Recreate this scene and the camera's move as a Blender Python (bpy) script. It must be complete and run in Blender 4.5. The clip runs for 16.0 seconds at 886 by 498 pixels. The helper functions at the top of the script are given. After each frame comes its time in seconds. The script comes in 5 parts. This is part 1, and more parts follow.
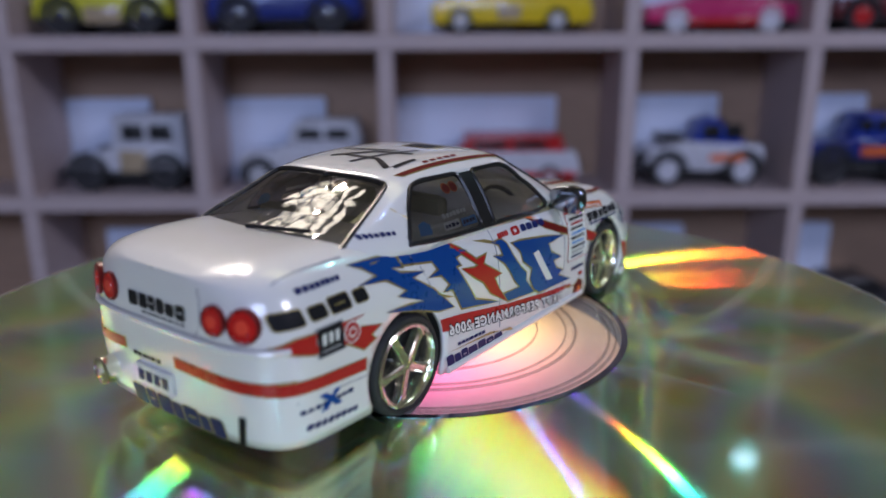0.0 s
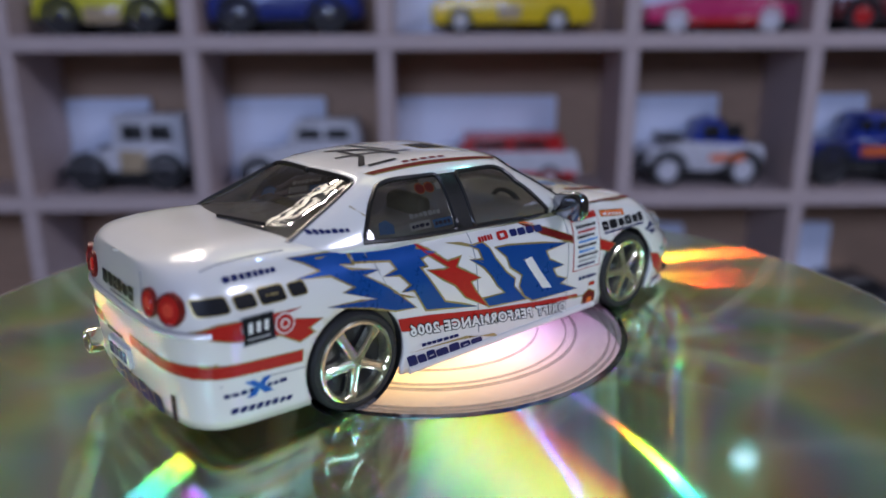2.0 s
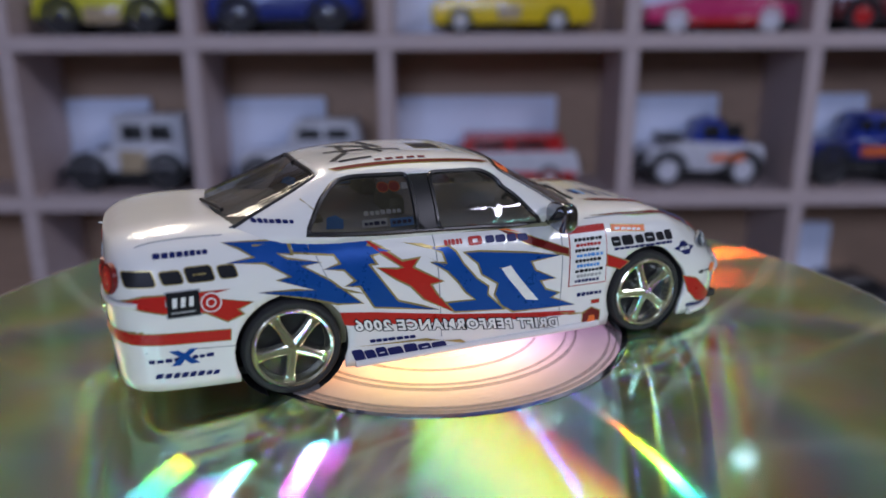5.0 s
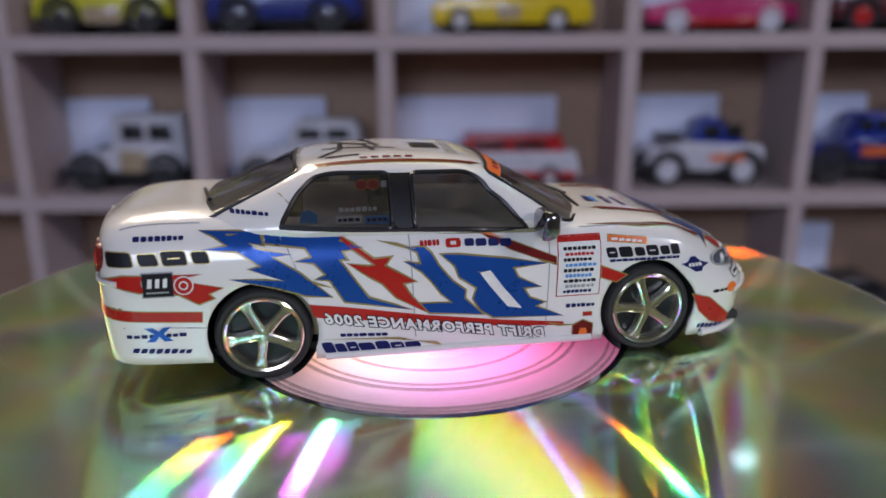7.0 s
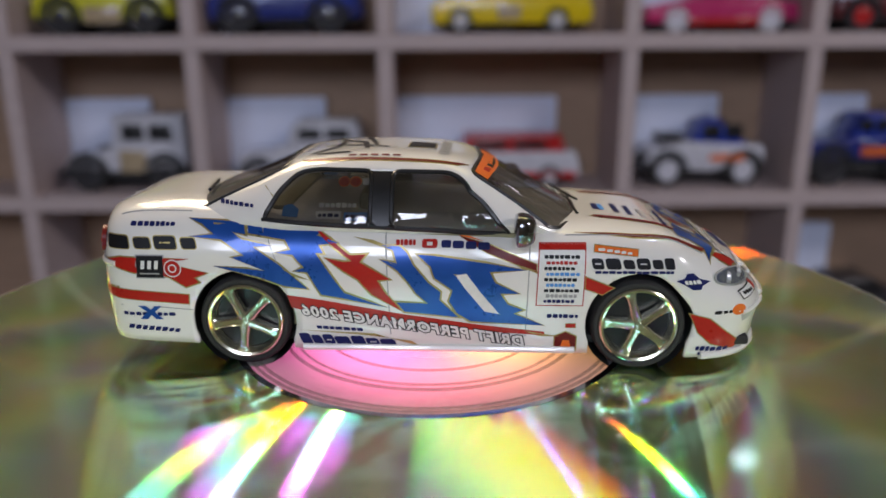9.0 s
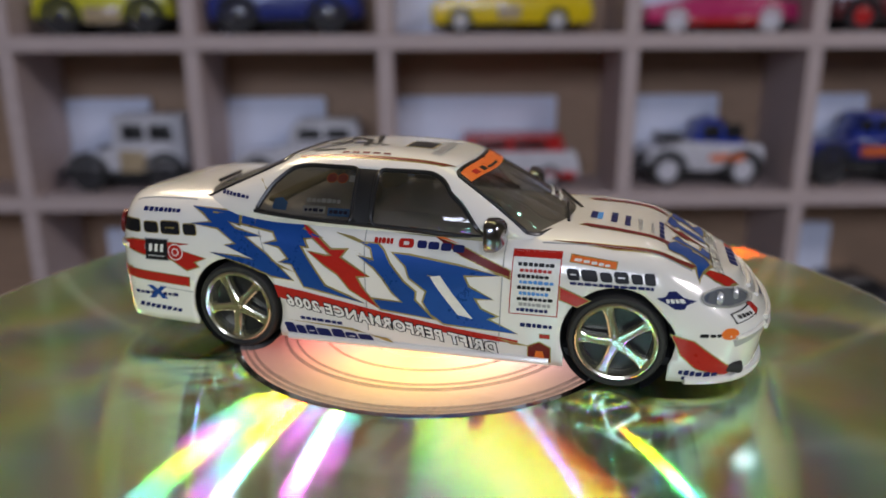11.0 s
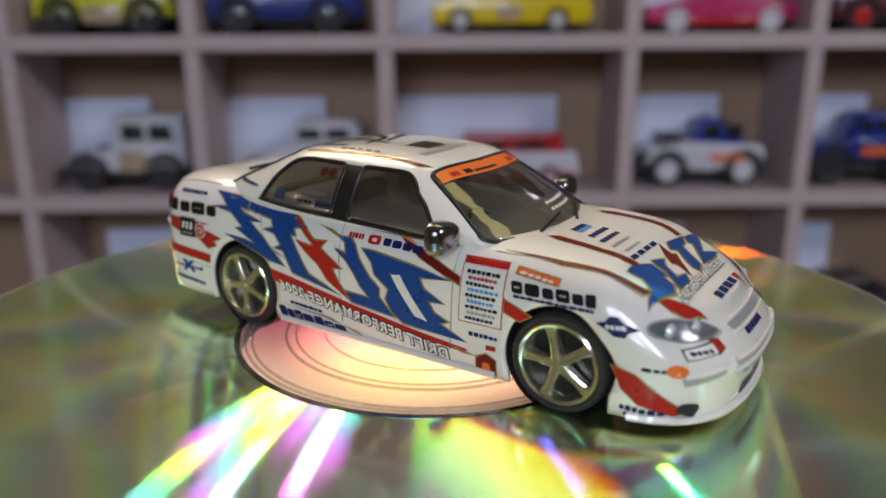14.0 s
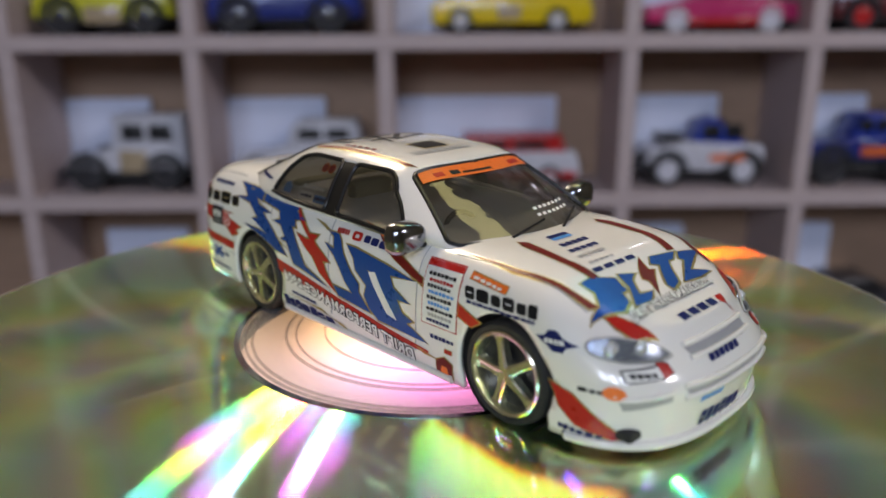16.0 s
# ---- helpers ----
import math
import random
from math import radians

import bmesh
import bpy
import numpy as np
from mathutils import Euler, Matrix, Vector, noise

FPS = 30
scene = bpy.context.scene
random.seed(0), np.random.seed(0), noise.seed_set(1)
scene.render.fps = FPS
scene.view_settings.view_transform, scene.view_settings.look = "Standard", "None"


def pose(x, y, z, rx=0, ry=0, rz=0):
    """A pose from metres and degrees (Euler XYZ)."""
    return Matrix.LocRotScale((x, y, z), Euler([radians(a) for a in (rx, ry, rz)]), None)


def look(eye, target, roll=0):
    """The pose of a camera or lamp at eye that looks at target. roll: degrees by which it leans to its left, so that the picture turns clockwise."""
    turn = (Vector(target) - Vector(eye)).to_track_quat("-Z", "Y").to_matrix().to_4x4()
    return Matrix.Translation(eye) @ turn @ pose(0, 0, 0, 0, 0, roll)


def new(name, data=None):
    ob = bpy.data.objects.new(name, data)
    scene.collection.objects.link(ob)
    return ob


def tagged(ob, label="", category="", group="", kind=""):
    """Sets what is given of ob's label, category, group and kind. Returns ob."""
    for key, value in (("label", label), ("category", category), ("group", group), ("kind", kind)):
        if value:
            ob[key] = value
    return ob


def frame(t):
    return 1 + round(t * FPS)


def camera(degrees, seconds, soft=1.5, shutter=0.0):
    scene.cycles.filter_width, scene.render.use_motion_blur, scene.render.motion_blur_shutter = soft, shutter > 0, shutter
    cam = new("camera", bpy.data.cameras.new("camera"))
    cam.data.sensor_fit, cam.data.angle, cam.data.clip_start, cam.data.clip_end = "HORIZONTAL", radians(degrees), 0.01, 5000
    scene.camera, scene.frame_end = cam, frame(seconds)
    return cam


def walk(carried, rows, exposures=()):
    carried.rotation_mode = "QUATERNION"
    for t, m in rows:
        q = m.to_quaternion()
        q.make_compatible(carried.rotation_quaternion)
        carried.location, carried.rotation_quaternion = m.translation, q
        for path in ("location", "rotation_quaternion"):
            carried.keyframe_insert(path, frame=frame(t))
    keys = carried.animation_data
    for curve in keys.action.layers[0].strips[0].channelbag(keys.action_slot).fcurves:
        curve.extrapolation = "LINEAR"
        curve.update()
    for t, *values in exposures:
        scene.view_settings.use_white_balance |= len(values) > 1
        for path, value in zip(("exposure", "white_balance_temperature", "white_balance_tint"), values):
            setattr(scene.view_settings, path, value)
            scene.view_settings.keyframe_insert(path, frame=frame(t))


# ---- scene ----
cam = camera(60.53, 16.0, soft=1.6)
EYE = Vector((0.0, -0.08676, 0.0350))
AIM = EYE + Vector((0.01643, 0.95948, -0.28134))
cam.data.dof.use_dof = True
cam.data.dof.focus_distance = 0.079
cam.data.dof.aperture_fstop = 19.0
walk(cam, [(0, look(EYE, AIM, -0.285)), (16, look(EYE, AIM, -0.285))], exposures=[(0, 0.27, 5700, 27), (4, 0.27, 5800, 26), (7, 0.28, 6350, 27), (9, 0.32, 6950, 22), (12.5, 0.40, 7000, 21), (16, 0.49, 6750, 20)])

# ---------------------------------------------------------------- light
world = bpy.data.worlds.new("room_glow")
scene.world = world
world.use_nodes = True
world.node_tree.nodes["Background"].inputs[0].default_value = (0.55, 0.6, 0.8, 1)
world.node_tree.nodes["Background"].inputs[1].default_value = 0.15


def lamp(name, kind, energy, color, place, aim=(0, 0, 0), size=0.02, size_y=None):
    data = bpy.data.lights.new(name, kind)
    data.energy, data.color = energy, color
    if kind == "AREA":
        data.shape = "RECTANGLE" if size_y else "DISK"
        data.size = size
        if size_y:
            data.size_y = size_y
    else:
        data.shadow_soft_size = size
    ob = new(name, data)
    ob.matrix_world = look(place, aim)
    return ob


WARM, COOL = (1.0, 0.86, 0.56), (0.64, 0.79, 1.0)
# ceiling spots on the shelf side of the room, with a lit fixture and a long diffuser among them
lamp("spot_bulb", "POINT", 2.1, WARM, (-0.295, 0.327, 0.544), size=0.010)
lamp("spot_bulb", "POINT", 2.4, WARM, (-0.218, 0.475, 0.474), size=0.009)
lamp("spot_bulb", "POINT", 3.0, (1.0, 0.88, 0.66), (-0.195, 0.351, 0.573), size=0.015)
# the next two bulbs are tinted blue and green to colour their disc streaks
lamp("spot_bulb", "POINT", 0.40, (0.30, 0.52, 1.0), (0.278, 0.101, 0.634), size=0.009)
lamp("spot_bulb", "POINT", 0.70, (0.28, 1.0, 0.85), (0.359, 0.301, 0.520), size=0.009)
# last four added to brighten the disc; the others mirror in the rear window
for x, y, z in ((-0.295, 0.48, 0.43), (-0.235, 0.48, 0.41), (-0.27, 0.48, 0.52), (-0.215, 0.49, 0.57), (-0.26, 0.48, 0.63), (-0.20, 0.47, 0.72),
                (-0.44, 0.38, 0.57), (-0.37, 0.47, 0.57), (-0.33, 0.37, 0.57), (-0.41, 0.53, 0.57)):
    lamp("fixture_and_fill", "AREA", 0.065, (1.0, 0.90, 0.60), (x, y, z), (0, 0, 0), 0.045, 0.06)
lamp("ceiling_diffuser", "AREA", 0.38, (1.0, 0.95, 0.40), (0.165, 0.30, 0.74), (0, 0, 0), 0.42, 0.17)
# cool room light from the camera side, given by three unseen stand-in panels
for k in (-1, 0, 1):
    lamp("room_panel", "AREA", 2.4, COOL, (-0.25 + 0.27 * k, -1.40, 0.62 + 0.05 * k), (0, 0, 0), 0.15, 0.42)
# unseen fill lamp added at the right to brighten the car's flank
lamp("side_fill_light", "AREA", 1.7, (0.92, 0.95, 1.0), (0.68, -0.42, 0.52), (0, 0, 0), 0.16, 0.12)

# ---------------------------------------------------------------- materials
def nodes_of(name):
    m = bpy.data.materials.new(name)
    m.use_nodes = True
    t = m.node_tree
    return m, t, t.nodes["Principled BSDF"]


def paint(name, color, rough=0.4, metal=0.0, coat=0.0, vary=0.08, scale=250.0, bump=0.0, ior=1.5, spread=0.05):
    """A surface with slight uneven tone and gloss at two sizes."""
    m, t, b = nodes_of(name)
    geo = t.nodes.new("ShaderNodeTexCoord")
    n1, n2 = t.nodes.new("ShaderNodeTexNoise"), t.nodes.new("ShaderNodeTexNoise")
    n1.inputs["Scale"].default_value, n2.inputs["Scale"].default_value = scale, scale * 9
    n1.inputs["Detail"].default_value = n2.inputs["Detail"].default_value = 3
    t.links.new(geo.outputs["Object"], n1.inputs["Vector"])
    t.links.new(geo.outputs["Object"], n2.inputs["Vector"])
    add = t.nodes.new("ShaderNodeMath")
    add.operation = "ADD"
    t.links.new(n1.outputs[0], add.inputs[0])
    t.links.new(n2.outputs[0], add.inputs[1])
    mix = t.nodes.new("ShaderNodeMapRange")
    mix.inputs["From Min"].default_value, mix.inputs["From Max"].default_value = 0.6, 1.4
    mix.inputs["To Min"].default_value, mix.inputs["To Max"].default_value = 1 - vary, 1 + vary
    t.links.new(add.outputs[0], mix.inputs["Value"])
    mul = t.nodes.new("ShaderNodeVectorMath")
    mul.operation = "SCALE"
    mul.inputs[0].default_value = color
    t.links.new(mix.outputs[0], mul.inputs["Scale"])
    t.links.new(mul.outputs[0], b.inputs["Base Color"])
    rr = t.nodes.new("ShaderNodeMapRange")
    rr.inputs["From Min"].default_value, rr.inputs["From Max"].default_value = 0.6, 1.4
    rr.inputs["To Min"].default_value, rr.inputs["To Max"].default_value = max(rough - spread, 0.02), rough + spread
    t.links.new(add.outputs[0], rr.inputs["Value"])
    t.links.new(rr.outputs[0], b.inputs["Roughness"])
    b.inputs["Metallic"].default_value = metal
    b.inputs["Coat Weight"].default_value = coat
    b.inputs["Coat Roughness"].default_value = 0.05
    b.inputs["IOR"].default_value = ior
    if bump:
        bp = t.nodes.new("ShaderNodeBump")
        bp.inputs["Strength"].default_value, bp.inputs["Distance"].default_value = bump, 0.0003
        t.links.new(n2.outputs[0], bp.inputs["Height"])
        t.links.new(bp.outputs[0], b.inputs["Normal"])
    return m


def glassy(name, color, clear=0.6, rough=0.03, ior=1.5):
    """Thin tinted plastic glazing: part see-through, part gloss."""
    m, t, b = nodes_of(name)
    b.inputs["Base Color"].default_value = (*color, 1)
    b.inputs["Roughness"].default_value = rough
    b.inputs["IOR"].default_value = ior
    co, wave, bp = t.nodes.new("ShaderNodeTexCoord"), t.nodes.new("ShaderNodeTexNoise"), t.nodes.new("ShaderNodeBump")
    wave.inputs["Scale"].default_value, wave.inputs["Detail"].default_value = 420.0, 1.0
    bp.inputs["Strength"].default_value, bp.inputs["Distance"].default_value = 0.35, 0.0002
    t.links.new(co.outputs["Object"], wave.inputs["Vector"])
    t.links.new(wave.outputs[0], bp.inputs["Height"])
    t.links.new(bp.outputs[0], b.inputs["Normal"])
    tr = t.nodes.new("ShaderNodeBsdfTransparent")
    tr.inputs[0].default_value = (0.75, 0.74, 0.72, 1)
    mix = t.nodes.new("ShaderNodeMixShader")
    mix.inputs[0].default_value = clear
    t.links.new(b.outputs[0], mix.inputs[1])
    t.links.new(tr.outputs[0], mix.inputs[2])
    t.links.new(mix.outputs[0], t.nodes["Material Output"].inputs[0])
    return m


def wood(name, a, b_, scale=60.0):
    """Pale laminate with long grain."""
    m, t, b = nodes_of(name)
    co, mp = t.nodes.new("ShaderNodeTexCoord"), t.nodes.new("ShaderNodeMapping")
    mp.inputs["Scale"].default_value = (1, 4, 14)
    n = t.nodes.new("ShaderNodeTexNoise")
    n.inputs["Scale"].default_value, n.inputs["Detail"].default_value = scale, 6
    r = t.nodes.new("ShaderNodeValToRGB")
    r.color_ramp.elements[0].color, r.color_ramp.elements[1].color = (*a, 1), (*b_, 1)
    r.color_ramp.elements[0].position, r.color_ramp.elements[1].position = 0.3, 0.7
    t.links.new(co.outputs["Object"], mp.inputs[0])
    t.links.new(mp.outputs[0], n.inputs["Vector"])
    t.links.new(n.outputs[0], r.inputs[0])
    t.links.new(r.outputs[0], b.inputs["Base Color"])
    b.inputs["Roughness"].default_value = 0.55
    return m


def grating(name):
    """Recordable disc: a mirror under clear plastic whose circular grooves split light into its colours.
    Every colour leaves at its own slant, so each one is a gloss of its own about a slanted normal."""
    m, t, b = nodes_of(name)
    t.nodes.remove(b)
    out = t.nodes["Material Output"]
    geo = t.nodes.new("ShaderNodeNewGeometry")
    flat = t.nodes.new("ShaderNodeVectorMath")
    flat.operation = "MULTIPLY"
    flat.inputs[1].default_value = (1, 1, 0)
    t.links.new(geo.outputs["Position"], flat.inputs[0])
    rad = t.nodes.new("ShaderNodeVectorMath")
    rad.operation = "NORMALIZE"
    t.links.new(flat.outputs[0], rad.inputs[0])
    tan = t.nodes.new("ShaderNodeVectorMath")
    tan.operation = "CROSS_PRODUCT"
    tan.inputs[1].default_value = (0, 0, 1)
    t.links.new(rad.outputs[0], tan.inputs[0])
    total = None

    def lobe(color, tilt, rough, aniso):
        nonlocal total
        g = t.nodes.new("ShaderNodeBsdfAnisotropic")
        g.distribution = "GGX"
        g.inputs["Color"].default_value = (*color, 1)
        g.inputs["Roughness"].default_value = rough
        g.inputs["Anisotropy"].default_value = aniso
        if aniso:
            t.links.new(tan.outputs[0], g.inputs["Tangent"])
        if tilt:
            sc = t.nodes.new("ShaderNodeVectorMath")
            sc.operation = "SCALE"
            sc.inputs["Scale"].default_value = tilt
            t.links.new(rad.outputs[0], sc.inputs[0])
            ad = t.nodes.new("ShaderNodeVectorMath")
            ad.operation = "ADD"
            ad.inputs[1].default_value = (0, 0, 1)
            t.links.new(sc.outputs[0], ad.inputs[0])
            no = t.nodes.new("ShaderNodeVectorMath")
            no.operation = "NORMALIZE"
            t.links.new(ad.outputs[0], no.inputs[0])
            t.links.new(no.outputs[0], g.inputs["Normal"])
        if total is None:
            total = g.outputs[0]
        else:
            a = t.nodes.new("ShaderNodeAddShader")
            t.links.new(total, a.inputs[0])
            t.links.new(g.outputs[0], a.inputs[1])
            total = a.outputs[0]

    lobe((0.045, 0.175, 0.125), 0, 0.09, 0)         # the plain mirror with its yellow-green dye
    lobe((0.06, 0.06, 0.06), 0, 0.015, 0)         # clear plastic face
    lobe((0.004, 0.011, 0.007), 0, 0.55, 0)        # broad dim green haze in place of diffracted room light
    # colours after the yellow-green dye has taken its share
    spectrum = (((0.45, 0.02, 0.80), 0.41), ((0.10, 0.08, 0.95), 0.44), ((0.0, 0.35, 0.80), 0.48), ((0.0, 0.75, 0.20), 0.52),
                ((0.30, 0.75, 0.0), 0.55), ((0.70, 0.55, 0.0), 0.58), ((0.90, 0.20, 0.0), 0.62), ((0.60, 0.0, 0.0), 0.66))
    for order, gain, rough in ((1, 0.15, 0.066), (2, 0.075, 0.09)):
        for side in (-1, 1):
            for color, wave in spectrum:
                lobe([c * gain * d for c, d in zip(color, (0.85, 1.05, 0.62))], side * order * wave / 1.6 / 1.12, rough, 0.5)
    t.links.new(total, out.inputs[0])
    return m


def colour_wheel(name):
    """Glowing plate in place of the colour-changing lamp under the disc: its sectors blend from colour to colour."""
    m, t, b = nodes_of(name)
    co = t.nodes.new("ShaderNodeTexCoord")
    sep = t.nodes.new("ShaderNodeSeparateXYZ")
    t.links.new(co.outputs["Object"], sep.inputs[0])
    at = t.nodes.new("ShaderNodeMath")
    at.operation = "ARCTAN2"
    t.links.new(sep.outputs[1], at.inputs[0])
    t.links.new(sep.outputs[0], at.inputs[1])
    mr = t.nodes.new("ShaderNodeMapRange")
    mr.inputs["From Min"].default_value, mr.inputs["From Max"].default_value = -math.pi, math.pi
    t.links.new(at.outputs[0], mr.inputs["Value"])
    r = t.nodes.new("ShaderNodeValToRGB")
    stops = ((0.0, (1.0, 0.66, 0.20)), (0.08, (1.0, 0.64, 0.25)), (0.17, (1.0, 0.62, 0.38)), (0.24, (0.95, 0.60, 0.60)), (0.31, (0.85, 0.55, 0.80)), (0.40, (0.95, 0.35, 0.80)),
             (0.52, (1.0, 0.22, 0.60)), (0.65, (1.0, 0.18, 0.42)), (0.76, (1.0, 0.22, 0.30)), (0.86, (1.0, 0.40, 0.25)), (0.94, (1.0, 0.58, 0.22)), (1.0, (1.0, 0.66, 0.20)))
    while len(r.color_ramp.elements) < len(stops):
        r.color_ramp.elements.new(0.5)
    for e, (p, c) in zip(r.color_ramp.elements, stops):
        e.position, e.color = p, (*c, 1)
    t.links.new(mr.outputs[0], r.inputs[0])
    b.inputs["Base Color"].default_value = (0.5, 0.4, 0.4, 1)
    t.links.new(r.outputs[0], b.inputs["Emission Color"])
    ln = t.nodes.new("ShaderNodeVectorMath")
    ln.operation = "LENGTH"
    t.links.new(co.outputs["Object"], ln.inputs[0])
    core = t.nodes.new("ShaderNodeMapRange")          # brighter middle put into the glow by radius
    core.interpolation_type = "SMOOTHSTEP"
    core.inputs["From Min"].default_value, core.inputs["From Max"].default_value = 0.010, 0.0215
    core.inputs["To Min"].default_value, core.inputs["To Max"].default_value = WHEEL_GLOW * 4.2, WHEEL_GLOW * 0.55
    t.links.new(ln.outputs["Value"], core.inputs["Value"])
    t.links.new(core.outputs[0], b.inputs["Emission Strength"])
    return m


WHEEL_GLOW = 1.3
M = {}
M["white"] = paint("white_enamel", (0.84, 0.82, 0.785), 0.22, coat=1.0, vary=0.012, scale=60, spread=0.01)
M["black"] = paint("black_trim", (0.012, 0.012, 0.013), 0.35)
M["matte"] = paint("matte_black", (0.02, 0.02, 0.02), 0.7)
M["rubber"] = paint("tyre_rubber", (0.018, 0.018, 0.019), 0.62, vary=0.25, scale=900, bump=0.3)
# chrome tinted yellow for the disc's reflection in the wheels
M["chrome"] = paint("chrome", (0.97, 0.95, 0.74), 0.17, metal=0.96, vary=0.03, spread=0.02)
# dark metal: on the door mirrors its darkness stands for a dark reflection
M["darkchrome"] = paint("dark_chrome", (0.30, 0.31, 0.34), 0.16, metal=1.0)
M["glass"] = glassy("tinted_glazing", (0.025, 0.024, 0.02), 0.46, 0.04, 2.3)
M["clear"] = glassy("clear_lens", (0.55, 0.58, 0.62), 0.84, 0.03, 1.8)
M["lampbowl"] = paint("blue_grey_lamp_bowl", (0.22, 0.26, 0.34), 0.2, metal=0.6)
M["reflector"] = paint("bright_reflector", (0.80, 0.84, 0.92), 0.25, metal=0.4)
M["blue"] = paint("metallic_blue_print", (0.006, 0.085, 0.40), 0.30, metal=0.4, coat=0.35, vary=0.05)
M["navy"] = paint("navy_print", (0.008, 0.014, 0.10), 0.4, ior=1.3)
M["gold"] = paint("gold_print", (0.42, 0.33, 0.12), 0.3, metal=0.5)
M["red"] = paint("red_print", (0.46, 0.018, 0.012), 0.3, coat=0.15, vary=0.10, ior=1.35)
M["maroon"] = paint("maroon_print", (0.16, 0.010, 0.008), 0.35, ior=1.35)
M["orange"] = paint("orange_print", (0.85, 0.17, 0.02), 0.3)
M["ink"] = paint("black_print", (0.010, 0.010, 0.013), 0.42, ior=1.3)
M["paper"] = paint("white_print", (0.78, 0.78, 0.76), 0.35)
M["grey"] = paint("grey_print", (0.35, 0.35, 0.36), 0.4)
M["skyblue"] = paint("light_blue_print", (0.06, 0.28, 0.68), 0.35)
M["lampred"] = paint("red_lamp_plastic", (0.60, 0.02, 0.015), 0.15, coat=0.6)
M["lampred2"] = paint("bright_red_lamp_plastic", (0.85, 0.08, 0.04), 0.12, coat=0.6)
M["cabin"] = paint("olive_grey_cabin_plastic", (0.27, 0.25, 0.15), 0.6)
M["disc"] = grating("recordable_disc")
M["hub"] = glassy("clear_polycarbonate", (0.85, 0.80, 0.76), 0.74, 0.05)
M["hubline"] = glassy("moulded_plastic_ring", (0.55, 0.50, 0.48), 0.92, 0.08)
M["bulb"], tree, shader = nodes_of("lit_bulb")
shader.inputs["Emission Color"].default_value, shader.inputs["Emission Strength"].default_value = (0.85, 0.9, 1.0, 1), 7.0
M["wheel_glow"] = colour_wheel("colour_wheel")
M["shelf"] = wood("pale_shelf_laminate", (0.50, 0.40, 0.385), (0.59, 0.48, 0.46))
M["back"] = wood("brown_backboard", (0.33, 0.21, 0.135), (0.42, 0.27, 0.18))
M["card"] = paint("white_card", (0.70, 0.75, 0.90), 0.7, vary=0.05, scale=60)
M["wall"] = paint("warm_wall_paint", (0.28, 0.24, 0.17), 0.8, vary=0.10, scale=3)
M["desk"] = paint("dark_desk", (0.06, 0.05, 0.045), 0.5, vary=0.2, scale=20)
for key, col in dict(c_white=(0.62, 0.62, 0.67), c_yellow=(0.62, 0.60, 0.02), c_amber=(0.75, 0.55, 0.01), c_blue=(0.015, 0.03, 0.20),
                     c_blue2=(0.015, 0.05, 0.38), c_pink=(0.55, 0.03, 0.14), c_red=(0.50, 0.02, 0.02), c_dark=(0.03, 0.03, 0.035),
                     c_wine=(0.12, 0.01, 0.015), c_tan=(0.45, 0.35, 0.22), c_silver=(0.5, 0.5, 0.52)).items():
    M[key] = paint("toy_" + key[2:], col, 0.28, coat=0.5, vary=0.06)

# ---------------------------------------------------------------- building helpers (lengths in millimetres)
MM = 0.001
from mathutils import geometry


def part(name, bm, material, parent, label="", smooth=True, at=None):
    """One mesh object under a thing or a part."""
    me = bpy.data.meshes.new(name)
    bmesh.ops.scale(bm, vec=(MM, MM, MM), verts=bm.verts)
    bm.to_mesh(me)
    bm.free()
    me.materials.append(M[material])
    if smooth:
        me.polygons.foreach_set("use_smooth", [True] * len(me.polygons))
        me.set_sharp_from_angle(angle=radians(38))
    ob = new(name, me)
    ob.parent = parent
    if at is not None:
        ob.matrix_local = at
    if label:
        ob["label"] = label
    return ob


def thing(name, label, category, group="", place=(0, 0, 0), turn=0.0, kind=""):
    ob = new(name)
    ob.empty_display_size = 0.01
    ob.matrix_world = pose(place[0] * MM, place[1] * MM, place[2] * MM, 0, 0, turn)
    return tagged(ob, label, category, group, kind)


def bevel(bm, width, seg=2, angle=0.6):
    es = [e for e in bm.edges if len(e.link_faces) == 2 and e.calc_face_angle(0) > angle]
    bmesh.ops.bevel(bm, geom=es, offset=width, segments=seg, affect="EDGES", profile=0.5)
    return bm


def box(x0, x1, y0, y1, z0, z1, bev=0.0, seg=2, bm=None):
    b = bmesh.new()
    bmesh.ops.create_cube(b, size=1, matrix=Matrix.Translation(((x0 + x1) / 2, (y0 + y1) / 2, (z0 + z1) / 2)) @ Matrix.Diagonal((x1 - x0, y1 - y0, z1 - z0, 1)))
    if bev:
        bevel(b, bev, seg)
    return join(bm, b) if bm else b


def join(bm, other):
    me = bpy.data.meshes.new("tmp")
    other.to_mesh(me)
    other.free()
    bm.from_mesh(me)
    bpy.data.meshes.remove(me)
    return bm


def lathe(profile, seg=48, axis="y", closed=False):
    """Turns (radius, height) pairs round an axis."""
    bm = bmesh.new()
    rings = []
    for r, h in profile:
        ring = []
        for i in range(seg):
            a = 2 * math.pi * i / seg
            c, s = r * math.cos(a), r * math.sin(a)
            ring.append(bm.verts.new((c, h, s) if axis == "y" else (c, s, h)))
        rings.append(ring)
    pairs = list(zip(rings, rings[1:])) + ([(rings[-1], rings[0])] if closed else [])
    for a, b in pairs:
        for i in range(seg):
            j = (i + 1) % seg
            bm.faces.new((a[i], a[j], b[j], b[i]))
    bmesh.ops.remove_doubles(bm, verts=bm.verts, dist=1e-5)
    bmesh.ops.recalc_face_normals(bm, faces=bm.faces)
    return bm


